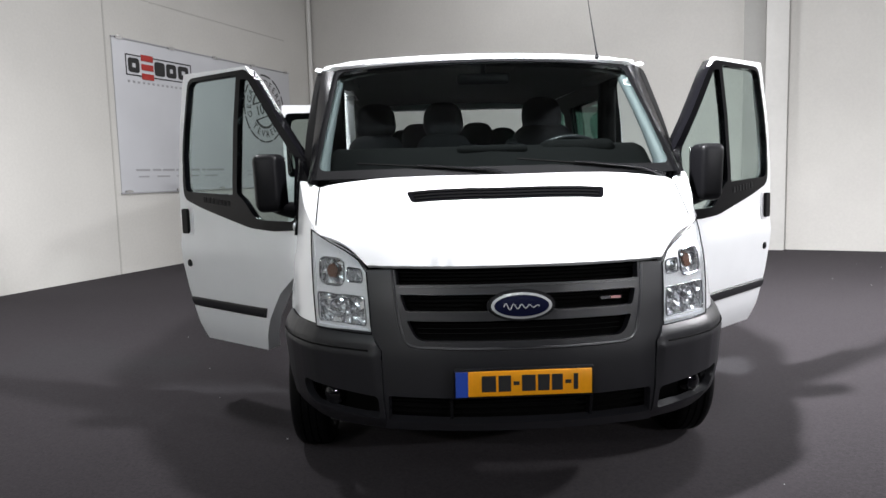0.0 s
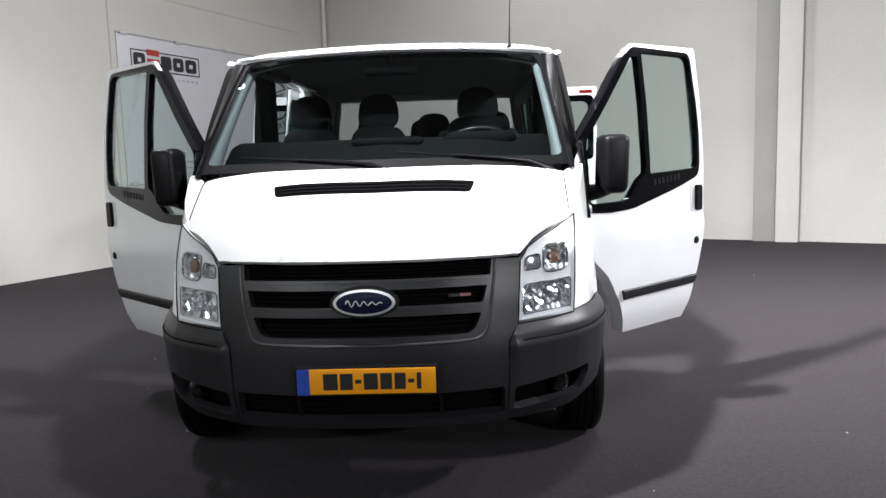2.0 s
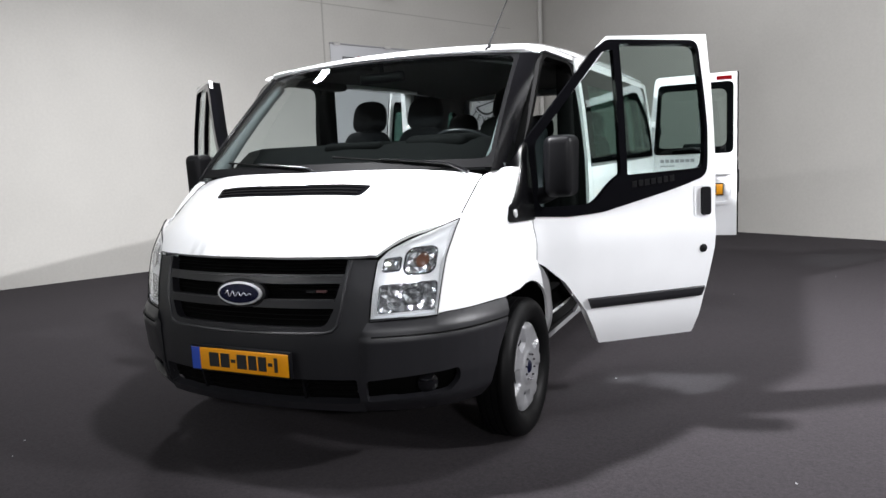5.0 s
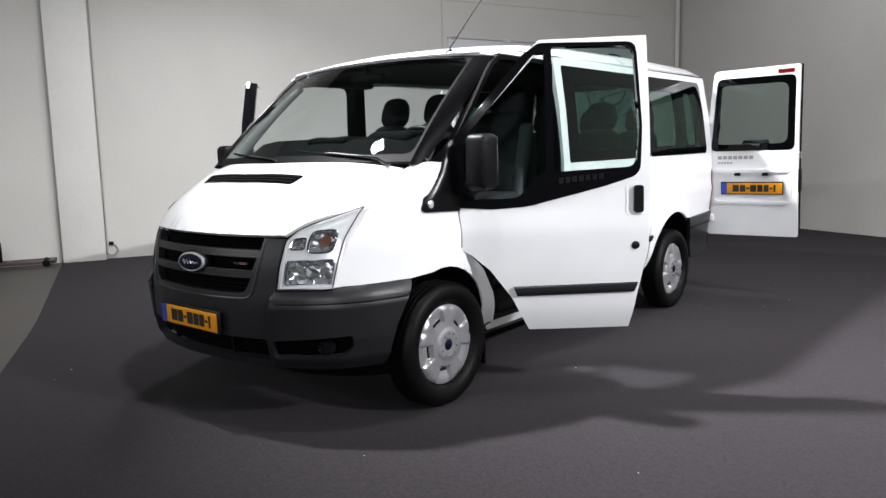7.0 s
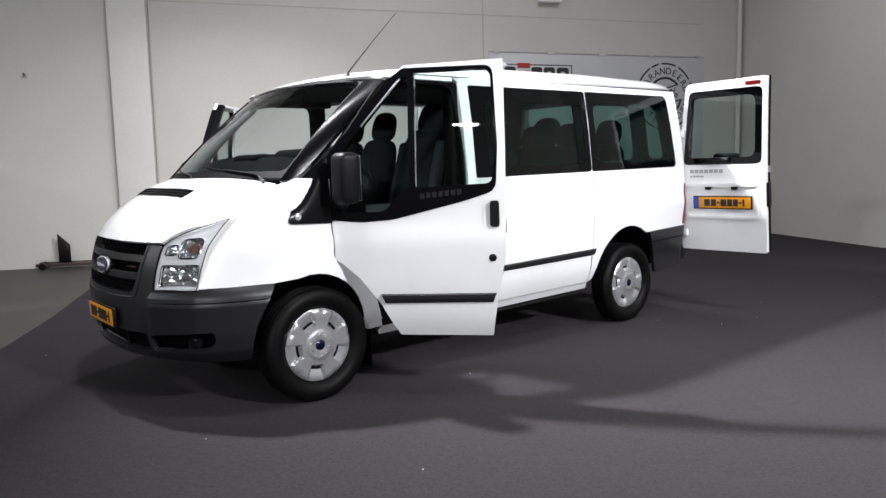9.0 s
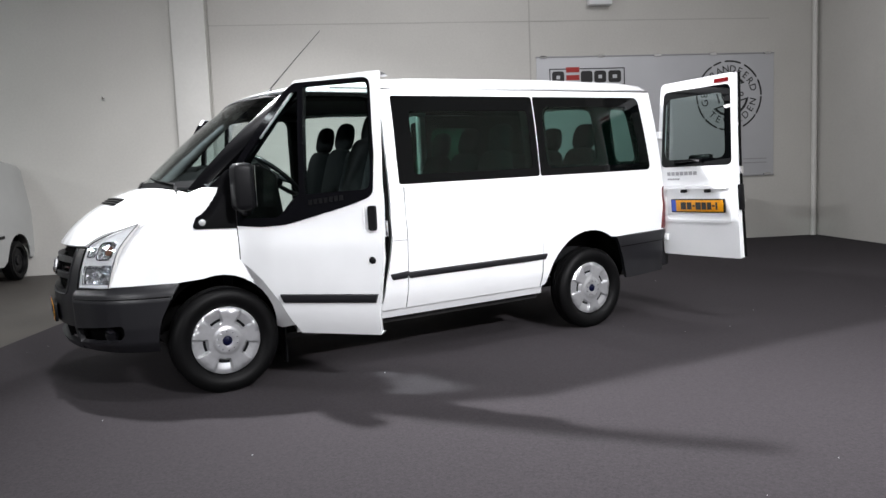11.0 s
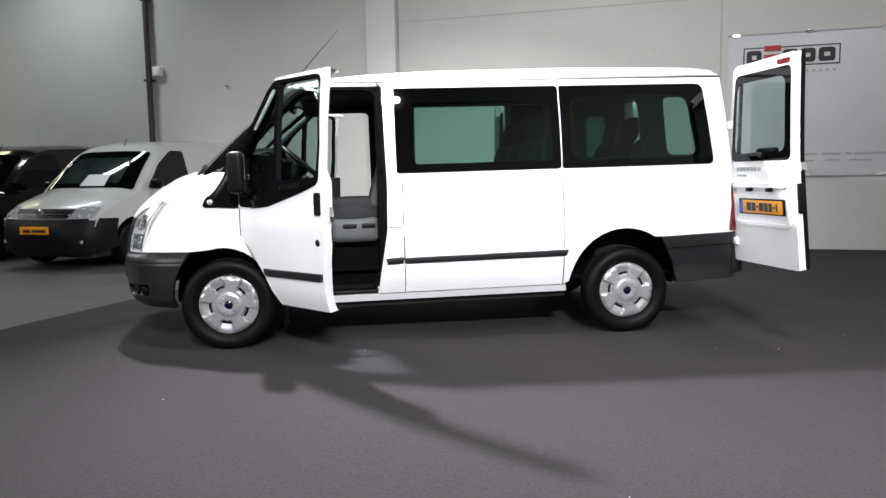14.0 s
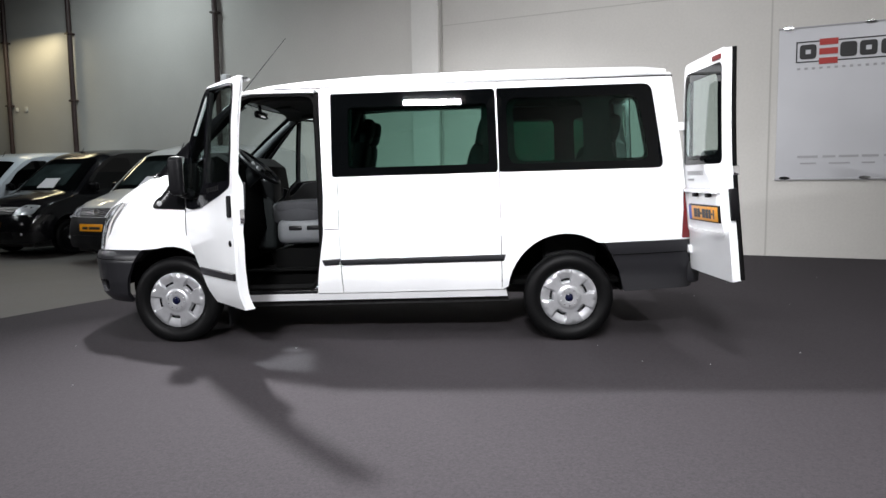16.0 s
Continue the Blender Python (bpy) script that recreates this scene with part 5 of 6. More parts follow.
def cabin():
    # floor, seat boxes and steps are near-black to hold the cabin's shade
    part("cabin_floor", solid(-0.80, 0.10, 0.36, 0.80, 3.76, 0.40, 0.01), SHADED_BLACK, van)
    part("underbody", solid(-0.60, -0.30, 0.27, 0.60, 3.74, 0.355, 0.02), STEEL, van)
    part("step_well", solid(-0.885, 0.42, 0.34, 0.885, 1.06, 0.372, 0.008), BLACK, van)
    part("bulkhead", solid(-0.80, 0.04, 0.36, 0.80, 0.10, 1.10, 0.01), TRIM_DARK, van)
    for s in (1, -1):
        out = (-s, 0, 0)
        # inner lining with openings a little smaller than the glass
        first = 1.15 if s > 0 else 2.46
        lin = [(first, 0.40), (2.44, 0.40), (2.46, 0.80), (3.36, 0.80), (3.38, 0.40), (3.74, 0.40), (3.70, 1.05), (3.62, 1.84), (first, 1.84)]
        h1 = rounded([(1.36, WIN_LO + 0.050), (2.33, WIN_LO + 0.050), (2.32, WIN_HI - 0.085), (1.37, WIN_HI - 0.085)], 0.05)
        h2 = rounded([(2.56, WIN_LO + 0.075), (3.06, WIN_LO + 0.075), (3.05, WIN_HI - 0.095), (2.55, WIN_HI - 0.095)], 0.08)
        h3 = rounded([(3.26, WIN_LO + 0.075), (3.50, WIN_LO + 0.075), (3.43, WIN_HI - 0.095), (3.24, WIN_HI - 0.095)], 0.06)
        part("side_lining", sheet(lin, lambda y, z: (s * (side_x(y, z) - 0.05), y, z), [h1, h2, h3] if s > 0 else [h2, h3], 0.09, 0.02, out), TRIM_DARK, van)
        # seal and trim round the front door opening
        op = [(0.475, 0.375), (1.06, 0.375), (1.105, 0.60), (1.135, 0.85), (1.138, 1.40), (1.105, 1.80), (1.03, 1.832), (0.60, 1.832), (0.52, 1.795), (0.13, 1.36), (0.13, 0.86), (0.25, 0.75), (0.36, 0.62)]
        inn = [(0.50, 0.392), (1.047, 0.392), (1.092, 0.60), (1.121, 0.85), (1.123, 1.40), (1.090, 1.785), (1.02, 1.812), (0.61, 1.812), (0.535, 1.775), (0.155, 1.355), (0.155, 0.875), (0.27, 0.765), (0.385, 0.63)]
        part("door_seal", sheet(rounded(op, 0.05), on_side(s, -0.014), [rounded(inn, 0.06)], 0.06, 0.05, (s, 0, 0)), SEAL, van)
    # dashboard
    prof = [(0.36, 0.55), (0.48, 0.80), (0.46, 1.10), (0.43, 1.33), (0.32, 1.412), (0.08, 1.392), (-0.14, 1.285), (-0.16, 0.60)]
    bm = bmesh.new()
    xs = [-0.79, -0.77, -0.6, -0.4, 0.0, 0.4, 0.6, 0.77, 0.79]
    rows = [[bm.verts.new((x, y + 0.20 * x * x * (1 if y < 0.1 else 0), z - (0.0 if abs(x) < 0.78 else 0.015) - (0.03 if y < -0.1 and z > 1 else 0.0))) for y, z in prof] for x in xs]
    for a, b in zip(rows, rows[1:]):
        for i in range(len(prof)):
            bm.faces.new((a[i], a[(i + 1) % len(prof)], b[(i + 1) % len(prof)], b[i]))
    bm.faces.new(rows[0]), bm.faces.new(rows[-1])
    bmesh.ops.recalc_face_normals(bm, faces=bm.faces)
    da = part("dashboard", bm, SHADED_BLACK, van)
    part("dash_tray", cushion(-0.17, 0.06, 1.352, 0.18, 0.30, 1.412, 0.03), SHADED_BLACK, da)
    for x in (-0.11, 0.12):
        part("dash_socket", lathe([(0.0, 1.396), (0.035, 1.397), (0.045, 1.394)], 20, "z"), GLOSS_BLACK, da).matrix_basis = Matrix.Translation((x, 0.13, 0.020))
    part("instrument_hood", cushion(0.27, 0.12, 1.33, 0.63, 0.40, 1.432, 0.05), SHADED_BLACK, da)
    part("centre_console", cushion(-0.12, 0.36, 0.62, 0.14, 0.56, 1.22, 0.03), TRIM_DARK, da)
    part("gear_lever", sweep([(0.05, 0.54, 0.98), (0.05, 0.62, 1.06), (0.05, 0.64, 1.13)], [0.02, 0.013, 0.024], 10), BLACK, da)
    # steering wheel
    cx, cy, cz = 0.455, 0.53, 1.315
    tilt = pose(cx, cy, cz, -42, 0, 0)
    ring = [tuple(tilt @ Vector((0.20 * math.cos(a), 0.20 * math.sin(a), 0))) for a in [2 * math.pi * k / 40 for k in range(41)]]
    sw = part("steering_wheel", sweep(ring, 0.016, 10), BLACK, van)
    for a in (20, 160, 270):
        p, q = tilt @ Vector((0.05 * math.cos(radians(a)), 0.05 * math.sin(radians(a)), 0)), tilt @ Vector((0.195 * math.cos(radians(a)), 0.195 * math.sin(radians(a)), 0))
        part("spoke", sweep([p, q], [0.022, 0.014], 8), BLACK, sw)
    bm = lathe([(0.0, 0.02), (0.06, 0.012), (0.075, -0.02), (0.04, -0.25)], 24, "z")
    bmesh.ops.transform(bm, matrix=tilt, verts=bm.verts)
    part("hub", bm, BLACK, sw)
    # inside mirror and its bracket
    im = part("inner_mirror", cushion(-0.14, 0.42, 1.735, 0.14, 0.465, 1.795, 0.02), BLACK, van)
    part("mirror_stalk", sweep([(0, 0.44, 1.79), (0, 0.43, 1.85)], 0.014, 8), BLACK, im)
    part("mirror_face", solid(-0.125, 0.466, 1.742, 0.125, 0.469, 1.788, 0.001), MIRROR, im)
    for x in (-0.4, 0.4):
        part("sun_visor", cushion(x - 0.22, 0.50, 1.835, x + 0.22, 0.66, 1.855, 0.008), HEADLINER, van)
    # seats: driver, double passenger seat, two benches
    seat(0.46, 0.67, 0.83, 0.50, [0.0], False)
    seat(-0.40, 0.71, 0.80, 0.90, [-0.22, 0.22], False)
    seat(0.10, 1.72, 0.72, 1.40, [-0.44, 0.03, 0.50])
    seat(0.0, 2.72, 0.72, 1.40, [-0.46, 0.0, 0.46])
    # grey plinths of the front seats, with slots
    for x0, x1 in ((0.22, 0.725), (-0.84, 0.04)):
        back = 0.10 if x0 > 0 else 0.0
        pl = part("seat_plinth", cushion(x0, 0.62 + back, 0.655 + back * 0.5, x1, 1.10, 0.85 + back * 0.5, 0.06), TRIM_GREY, van)
        part("seat_box", cushion(x0 + 0.03, 0.70, 0.39, x1 - 0.03, 1.10, 0.67, 0.01), SHADED_BLACK, van)
        if x0 > 0:
            for y in (0.82, 0.96):
                part("plinth_slot", solid(0.716, y, 0.812, 0.731, y + 0.105, 0.850, 0.010), BLACK, pl)
    # step edges in the door opening
    for s in (1, -1):
        part("step_edge", solid(s * 0.80, 0.50, 0.505, s * 0.70, 1.08, 0.525, 0.006), SHADED_BLACK, van)
        part("step_riser", solid(s * 0.735, 0.50, 0.38, s * 0.72, 1.08, 0.52, 0.004), SHADED_BLACK, van)
        part("pillar_lining", cushion(s * 0.90, 1.085, 0.44, s * 0.80, 1.20, 1.83, 0.025), SEAL, van)
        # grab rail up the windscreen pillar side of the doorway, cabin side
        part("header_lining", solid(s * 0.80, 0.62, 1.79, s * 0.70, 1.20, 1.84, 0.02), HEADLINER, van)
    # doorway of the slid-back side door
    part("doorway_header", solid(-0.90, 1.22, 1.835, -0.80, 2.46, 1.865, 0.008), PAINT, van)
    part("doorway_step", solid(-0.93, 1.26, 0.34, -0.78, 2.45, 0.375, 0.008), BLACK, van)
    part("doorway_pillar", solid(-0.94, 2.41, 0.36, -0.84, 2.47, 1.84, 0.01), PAINT, van)
    # bumper bar at the rear and the rear frame
    part("rear_bumper", solid(-0.90, 3.78, 0.36, 0.90, 3.90, 0.60, 0.03), PLASTIC, van)
    for s in (1, -1):
        part("rear_pillar", sheet([(3.70, 0.66), (3.79, 0.66), (3.775, 1.05), (3.735, 1.45), (3.69, 1.87), (3.62, 1.87)], lambda y, z: (s * (side_x(y, z) - 0.03), y, z), step=0.08, thick=0.06, out=(s, 0, 0)), PAINT, van)
    part("rear_header", cushion(-0.84, 3.62, 1.83, 0.84, 3.71, 1.90, 0.02), PAINT, van)


cabin()


# ---- things in the hall ----
def banner():
    """The vinyl banner on the wall; x along the wall, z up. Names on it are only plain shapes."""
    m = ROOM @ Matrix(((0, 0, 1, WALL_U + 0.012), (1, 0, 0, 0), (0, 1, 0, 0), (0, 0, 0, 1)))
    bn = empty("wall_banner_print", m)
    tagged(bn, "large pale grey vinyl banner with printed stamp on the wall", "banner")

    def flat(name, pts, mat, lift, holes=(), step=0.3):
        return part(name, sheet(pts, lambda a, b: (a, b, lift), holes, step, 0.004, (0, 0, 1)), mat, bn)

    def bar(name, a, b, c, d, mat, lift):
        return flat(name, [(a, c), (b, c), (b, d), (a, d)], mat, lift)

    v0, v1, z0, z1 = 4.32, 8.58, 1.12, 3.24
    bx = part("backing", solid(v0, z0, -0.008, v1, z1, 0.006, 0.002), BANNER, bn)
    # rail along top and foot, with eyelets
    for z in (z0, z1):
        part("banner_rail", solid(v0 - 0.01, z - 0.012, -0.008, v1 + 0.01, z + 0.012, 0.014, 0.004), PRINT_GREY, bn)
    for k in range(5):
        for z in (z0 + 0.02, z1 - 0.0):
            v = v0 + 0.12 + k * (v1 - v0 - 0.24) / 4
            bm = lathe([(0.0, 0.022), (0.05, 0.021), (0.055, 0.015)], 16, "z")
            bmesh.ops.transform(bm, matrix=Matrix.Translation((v, z, 0)) @ Matrix.Diagonal((1.4, 0.45, 1, 1)), verts=bm.verts)
            part("banner_clip", bm, CHROME, bn)
    # the firm's mark: a black box outline, red bars and plain dark blocks
    a, b, c, d = 4.54, 5.86, 2.755, 3.045
    t = 0.016
    flat("mark_outline", [(a, c), (b, c), (b, d), (a, d)], PRINT_BLACK, 0.011, [[(a + t, c + t), (b - t, c + t), (b - t, d - t), (a + t, d - t)]])
    for k in range(3):
        z = c - 0.035 + k * 0.13
        bar("mark_red_bar", 4.83, 5.06, z, z + 0.085, PRINT_RED, 0.013)
    for x, w in ((4.585, 0.21), (5.085, 0.205), (5.32, 0.21), (5.57, 0.225)):
        lo, hi = c + 0.045, d - 0.045
        flat("mark_block", rounded([(x, lo), (x + w, lo), (x + w, hi), (x, hi)], 0.05), PRINT_BLACK, 0.012, [[(x + 0.075, lo + 0.07), (x + w - 0.07, lo + 0.07), (x + w - 0.07, hi - 0.07), (x + 0.075, hi - 0.07)]] if w != 0.205 else [])
    for k in range(14):
        bar("small_print", 4.56 + k * 0.093, 4.60 + k * 0.093, 2.655, 2.685, PRINT_GREY, 0.011)
    # lines of illegible small print near the foot
    for z, h, runs in ((1.425, 0.030, ((4.60, 4.86), (4.92, 5.08), (5.12, 5.36), (5.40, 5.60), (5.66, 5.92), (5.98, 6.06), (6.10, 6.52))), (1.335, 0.022, ((4.64, 4.84), (5.00, 5.26), (5.40, 5.56), (5.72, 5.90), (6.04, 6.34)))):
        for p, q in runs:
            bar("small_print", p, q, z, z + h, PRINT_GREY, 0.011)
    for z in (1.405, 1.335):
        bar("print_rule", 7.15, 8.45, z, z + 0.014, PRINT_GREY, 0.011)
    # the round stamp
    cx, cz, R = 7.75, 2.52, 0.60
    random.seed(5)
    ang = 0
    while ang < 360:
        run = random.uniform(14, 34)
        o = [(cx + (R + 0.006) * math.cos(radians(ang + run * i / 6)), cz + (R + 0.006) * math.sin(radians(ang + run * i / 6))) for i in range(7)]
        i2 = [(cx + (R - 0.022) * math.cos(radians(ang + run * (6 - i) / 6)), cz + (R - 0.022) * math.sin(radians(ang + run * (6 - i) / 6))) for i in range(7)]
        flat("stamp_ring", o + i2, PRINT_BLACK, 0.011)
        ang += run + random.uniform(2, 7)
    tilt = 16
    def arc_piece(a0, a1):
        o = [(cx + 0.355 * math.cos(radians(a0 + (a1 - a0) * i / 20)), cz + 0.355 * math.sin(radians(a0 + (a1 - a0) * i / 20))) for i in range(21)]
        i2 = [(cx + 0.315 * math.cos(radians(a1 + (a0 - a1) * i / 20)), cz + 0.315 * math.sin(radians(a1 + (a0 - a1) * i / 20))) for i in range(21)]
        flat("stamp_arc", o + i2, PRINT_BLACK, 0.011)
    arc_piece(tilt + 26, tilt + 154)
    arc_piece(tilt + 206, tilt + 334)
    for q in (0.14, -0.14):
        cs, sn = math.cos(radians(tilt)), math.sin(radians(tilt))
        pts = [(-0.33, q - 0.011), (0.33, q - 0.011), (0.33, q + 0.011), (-0.33, q + 0.011)]
        flat("stamp_line", [(cx + x * cs - z * sn, cz + x * sn + z * cs) for x, z in pts], PRINT_BLACK, 0.011)
    letters("100%", 0.25, Matrix.Translation((cx, cz, 0.011)) @ pose(0, 0, 0, 0, 0, tilt), PRINT_BLACK, bn, "stamp_number")
    def around(word, mid, span, flip):
        n = len(word)
        for i, ch in enumerate(word):
            a = mid + (span * (0.5 - i / (n - 1)) if not flip else span * (i / (n - 1) - 0.5))
            r = 0.455
            m2 = Matrix.Translation((cx + r * math.cos(radians(a)), cz + r * math.sin(radians(a)), 0.011)) @ pose(0, 0, 0, 0, 0, a - 90 if not flip else a + 90)
            letters(ch, 0.17, m2, PRINT_BLACK, bn, "stamp_letter", 0.0015)
    around("GEGARANDEERD", 90 + tilt, 178, False)
    around("TEVREDEN", 270 + tilt, 120, True)


def parked_van(u, v, paint, name, label, dark_bumper=True, turn=0.0):
    """A small delivery van, nose towards +x of its own frame."""
    root = empty(name, ROOM @ pose(u, v, 0, 0, 0, turn))
    tagged(root, label, "van", group="vans parked along the wall")
    prof = [(0.02, 0.66), (0.06, 0.74), (0.14, 0.82), (0.35, 0.92), (0.62, 1.00), (0.86, 1.07), (1.02, 1.22), (1.25, 1.42), (1.48, 1.60), (1.66, 1.70), (1.95, 1.765), (2.6, 1.80), (3.5, 1.79), (3.85, 1.75), (3.98, 1.66), (4.03, 1.45), (4.05, 0.9), (4.05, 0.35)]
    W = 0.875

    def half(l, z):
        k = smooth_half(l)
        tum = 0.0 if z < 1.0 else 0.17 * (z - 1.0)
        return (W - tum - (0.04 * max(0, 0.45 - z) / 0.25)) * k
    smooth_half = smooth_table([(0.0, 0.80), (0.15, 0.88), (0.4, 0.96), (0.8, 1.0), (3.6, 1.0), (4.05, 0.96)], 0.1)

    def place(l, x, z):
        return (-l * 1.06, x, z * 1.03)
    bm = bmesh.new()
    rows = []
    fine = []
    for a, b in zip(prof, prof[1:]):
        for k in range(3):
            fine.append((a[0] + (b[0] - a[0]) * k / 3, a[1] + (b[1] - a[1]) * k / 3))
    fine.append(prof[-1])

    def hull(l, z, q):
        nose = 0.16 * q * q * max(0.0, 1 - l / 1.6)
        return place(l + nose, half(l + nose, z) * q, z - 0.07 * abs(q) ** 5 * (1 if z > 0.7 else 0))
    for l, z in fine:
        rows.append([bm.verts.new(hull(l, z, q / 7)) for q in range(-7, 8)])
    for a, b in zip(rows, rows[1:]):
        for i in range(14):
            bm.faces.new((a[i], a[i + 1], b[i + 1], b[i]))
    bmesh.ops.recalc_face_normals(bm, faces=bm.faces)
    part("body_top", bm, paint, root, sharp=60)
    face = sorted((z, l) for l, z in prof[:6])

    def on_front(off):
        def f(x, z):
            l = table(z, face)
            q = 0.0
            for _ in range(4):
                q = x / half(l + 0.16 * q * q, z)
            p = hull(l, z, q)
            return (p[0] + off, p[1], p[2] + off * 0.5)
        return f
    for s in (1, -1):
        top = [(l + 0.16 * max(0.0, 1 - l / 1.6), z - 0.07) for l, z in fine if z > 0.36]
        arch1, arch2 = ellipse(0.80, 0.31, 0.36, 0.37, 180, 0, 14), ellipse(3.45, 0.31, 0.36, 0.37, 180, 0, 14)
        o = [(0.20, 0.30)] + [(l, z) for l, z in arch1] + [(1.25, 0.24), (3.0, 0.24)] + [(l, z) for l, z in arch2] + [(4.04, 0.30)] + list(reversed(top))
        part("body_side", sheet(o, lambda l, z: place(l, s * (half(l, z + 0.02)), z), step=0.10, thick=0.015, out=(0, s, 0)), paint, root)
        w = rounded([(1.13, 1.06), (2.10, 1.11), (2.03, 1.61), (1.74, 1.61), (1.42, 1.40)], 0.05)
        sw = part("side_window", sheet(w, lambda l, z: place(l, s * (half(l, z + 0.02) + 0.006), z), step=0.12, thick=0.01, out=(0, s, 0)), FRIT, root)
        part("side_strip", sheet([(1.26, 0.60), (3.0, 0.64), (3.0, 0.68), (1.26, 0.64)], lambda l, z: place(l, s * (half(l, z) + 0.014), z), step=0.15, thick=0.014, out=(0, s, 0)), BLACK, root)
        part("door_handle", sheet(rounded([(1.85, 0.93), (2.0, 0.935), (2.0, 0.965), (1.85, 0.96)], 0.01), lambda l, z: place(l, s * (half(l, z) + 0.02), z), step=0.06, thick=0.02, out=(0, s, 0)), BLACK, root)
        bm = solid(-1.30, s * 0.87, 1.08, -1.20, s * 1.05, 1.22, 0.04, seg=3)
        part("mirror", bm, PILLAR_BLACK, root)
        lampo = rounded([(s * 0.43, 0.675), (s * 0.70, 0.70), (s * 0.765, 0.775), (s * 0.765, 0.87), (s * 0.52, 0.845)], 0.025)
        hl = part("headlamp", sheet(lampo, on_front(0.004), step=0.05, thick=0.02, out=(1, 0, 0.4)), LAMP_METAL, root)
        for x, z, r in ((0.52, 0.755, 0.050), (0.635, 0.775, 0.055), (0.72, 0.80, 0.036)):
            part("reflector", sheet(ellipse(s * x, z, r, r, n=14), on_front(0.010), step=0.025, thick=0.006, out=(1, 0, 0.4)), LAMP_METAL, hl, sharp=3)
        part("lens", sheet(lampo, on_front(0.014), step=0.05, thick=0.003, out=(1, 0, 0.4)), LENS, hl)
        for l in (0.80, 3.45):
            wl = empty("wheel", Matrix.Translation(place(l, s * 0.77, 0.30 / 1.03)) @ pose(0, 0, 0, 0, 0, 90 if s > 0 else -90), root)
            part("tyre", lathe([(0.19, 0.03), (0.21, 0.075), (0.26, 0.085), (0.295, 0.06), (0.30, 0.0), (0.295, -0.06), (0.26, -0.085), (0.19, -0.03)], 40, closed=True), RUBBER, wl)
            part("rim", lathe([(0.0, 0.06), (0.06, 0.065), (0.08, 0.045), (0.17, 0.05), (0.195, 0.035), (0.195, -0.05)], 32), BLACK, wl)
            part("arch_liner", solid(-l * 1.06 - 0.41, s * 0.30, 0.28, -l * 1.06 + 0.41, s * 0.68, 0.74, 0.02), SHADED_BLACK, root)
    # windscreen, bumper, grille, plate
    ws = [(-0.90, 1.075), (0.90, 1.075), (0.84, 1.60), (-0.84, 1.60)]

    def on_screen(q, z):
        l = table(z, [(1.07, 0.86), (1.22, 1.02), (1.42, 1.25), (1.60, 1.48), (1.70, 1.66)])
        p = hull(l, z, q)
        return (p[0] + 0.008, p[1], p[2] + 0.008)
    part("windscreen", sheet(rounded(ws, 0.04), on_screen, step=0.1, thick=0.008, out=(1, 0, 0.6)), FRIT, root)
    inner = rounded([(-0.74, 1.13), (0.60, 1.13), (0.56, 1.50), (-0.70, 1.50)], 0.06)
    part("screen_pane", sheet(inner, lambda q, z: tuple(Vector(on_screen(q, z)) + Vector((0.003, 0, 0.003))), step=0.1, thick=0.003, out=(1, 0, 0.6)), DARK_GLASS, root)
    part("price_sheet", sheet([(-0.14, 1.09), (0.36, 1.09), (0.34, 1.25), (-0.12, 1.25)], lambda q, z: tuple(Vector(on_screen(q, z)) + Vector((0.006, 0, 0.006))), step=0.08, thick=0.002, out=(1, 0, 0.6)), BANNER, root)
    plan_l = smooth_table([(0.0, -0.05), (0.5, -0.02), (0.8, 0.07), (1.0, 0.17), (1.2, 0.32), (1.4, 0.47)], 0.12)
    plan_x = smooth_table([(0.0, 0.0), (0.5, 0.42), (0.8, 0.665), (1.0, 0.80), (1.2, 0.88), (1.4, 0.912)], 0.12)

    def on_bumper(off):
        def f(a, z):
            g = abs(a)
            bulge = 0.05 * ((z - 0.42) / 0.24) ** 2
            return place(plan_l(g) + bulge - off, math.copysign(plan_x(g), a) * (1.0 if g > 1e-6 else 0.0), z)
        return f
    bum = rounded([(-1.38, 0.30), (-1.0, 0.23), (1.0, 0.23), (1.38, 0.30), (1.36, 0.675), (1.0, 0.685), (0.5, 0.68), (-0.5, 0.68), (-1.0, 0.685), (-1.36, 0.675)], 0.03)
    part("front_bumper", sheet(bum, on_bumper(0.0), step=0.07, thick=0.05, out=(1, 0, 0)), BUMPER_DARK if dark_bumper else paint, root)
    part("air_intake", sheet(rounded([(-0.62, 0.30), (0.62, 0.30), (0.60, 0.42), (-0.60, 0.42)], 0.02), on_bumper(0.006), step=0.08, thick=0.01, out=(1, 0, 0)), BLACK, root)
    gr = part("grille", sheet(rounded([(-0.42, 0.685), (0.42, 0.685), (0.50, 0.81), (-0.50, 0.81)], 0.02), on_front(0.004), step=0.06, thick=0.02, out=(1, 0, 0.4)), BLACK, root)
    for k in range(3):
        z, w = 0.70 + 0.036 * k, 0.415 + 0.025 * k
        part("grille_bar", sheet([(-w, z), (w, z), (w, z + 0.009), (-w, z + 0.009)], on_front(0.012), step=0.08, thick=0.01, out=(1, 0, 0.4)), PLASTIC, gr)
    bm = lathe([(0.0, 0.02), (0.05, 0.016), (0.058, 0.0)], 24)
    bmesh.ops.translate(bm, verts=bm.verts, vec=on_front(0.006)(0.0, 0.745))
    part("badge", bm, REFLECTOR, root)
    pl = part("number_plate", solid(0.045, -0.235, 0.50, 0.068, 0.235, 0.605, 0.003), YELLOW, root)
    part("plate_bar", solid(0.069, -0.17, 0.527, 0.074, -0.06, 0.565, 0.001), INK, pl)
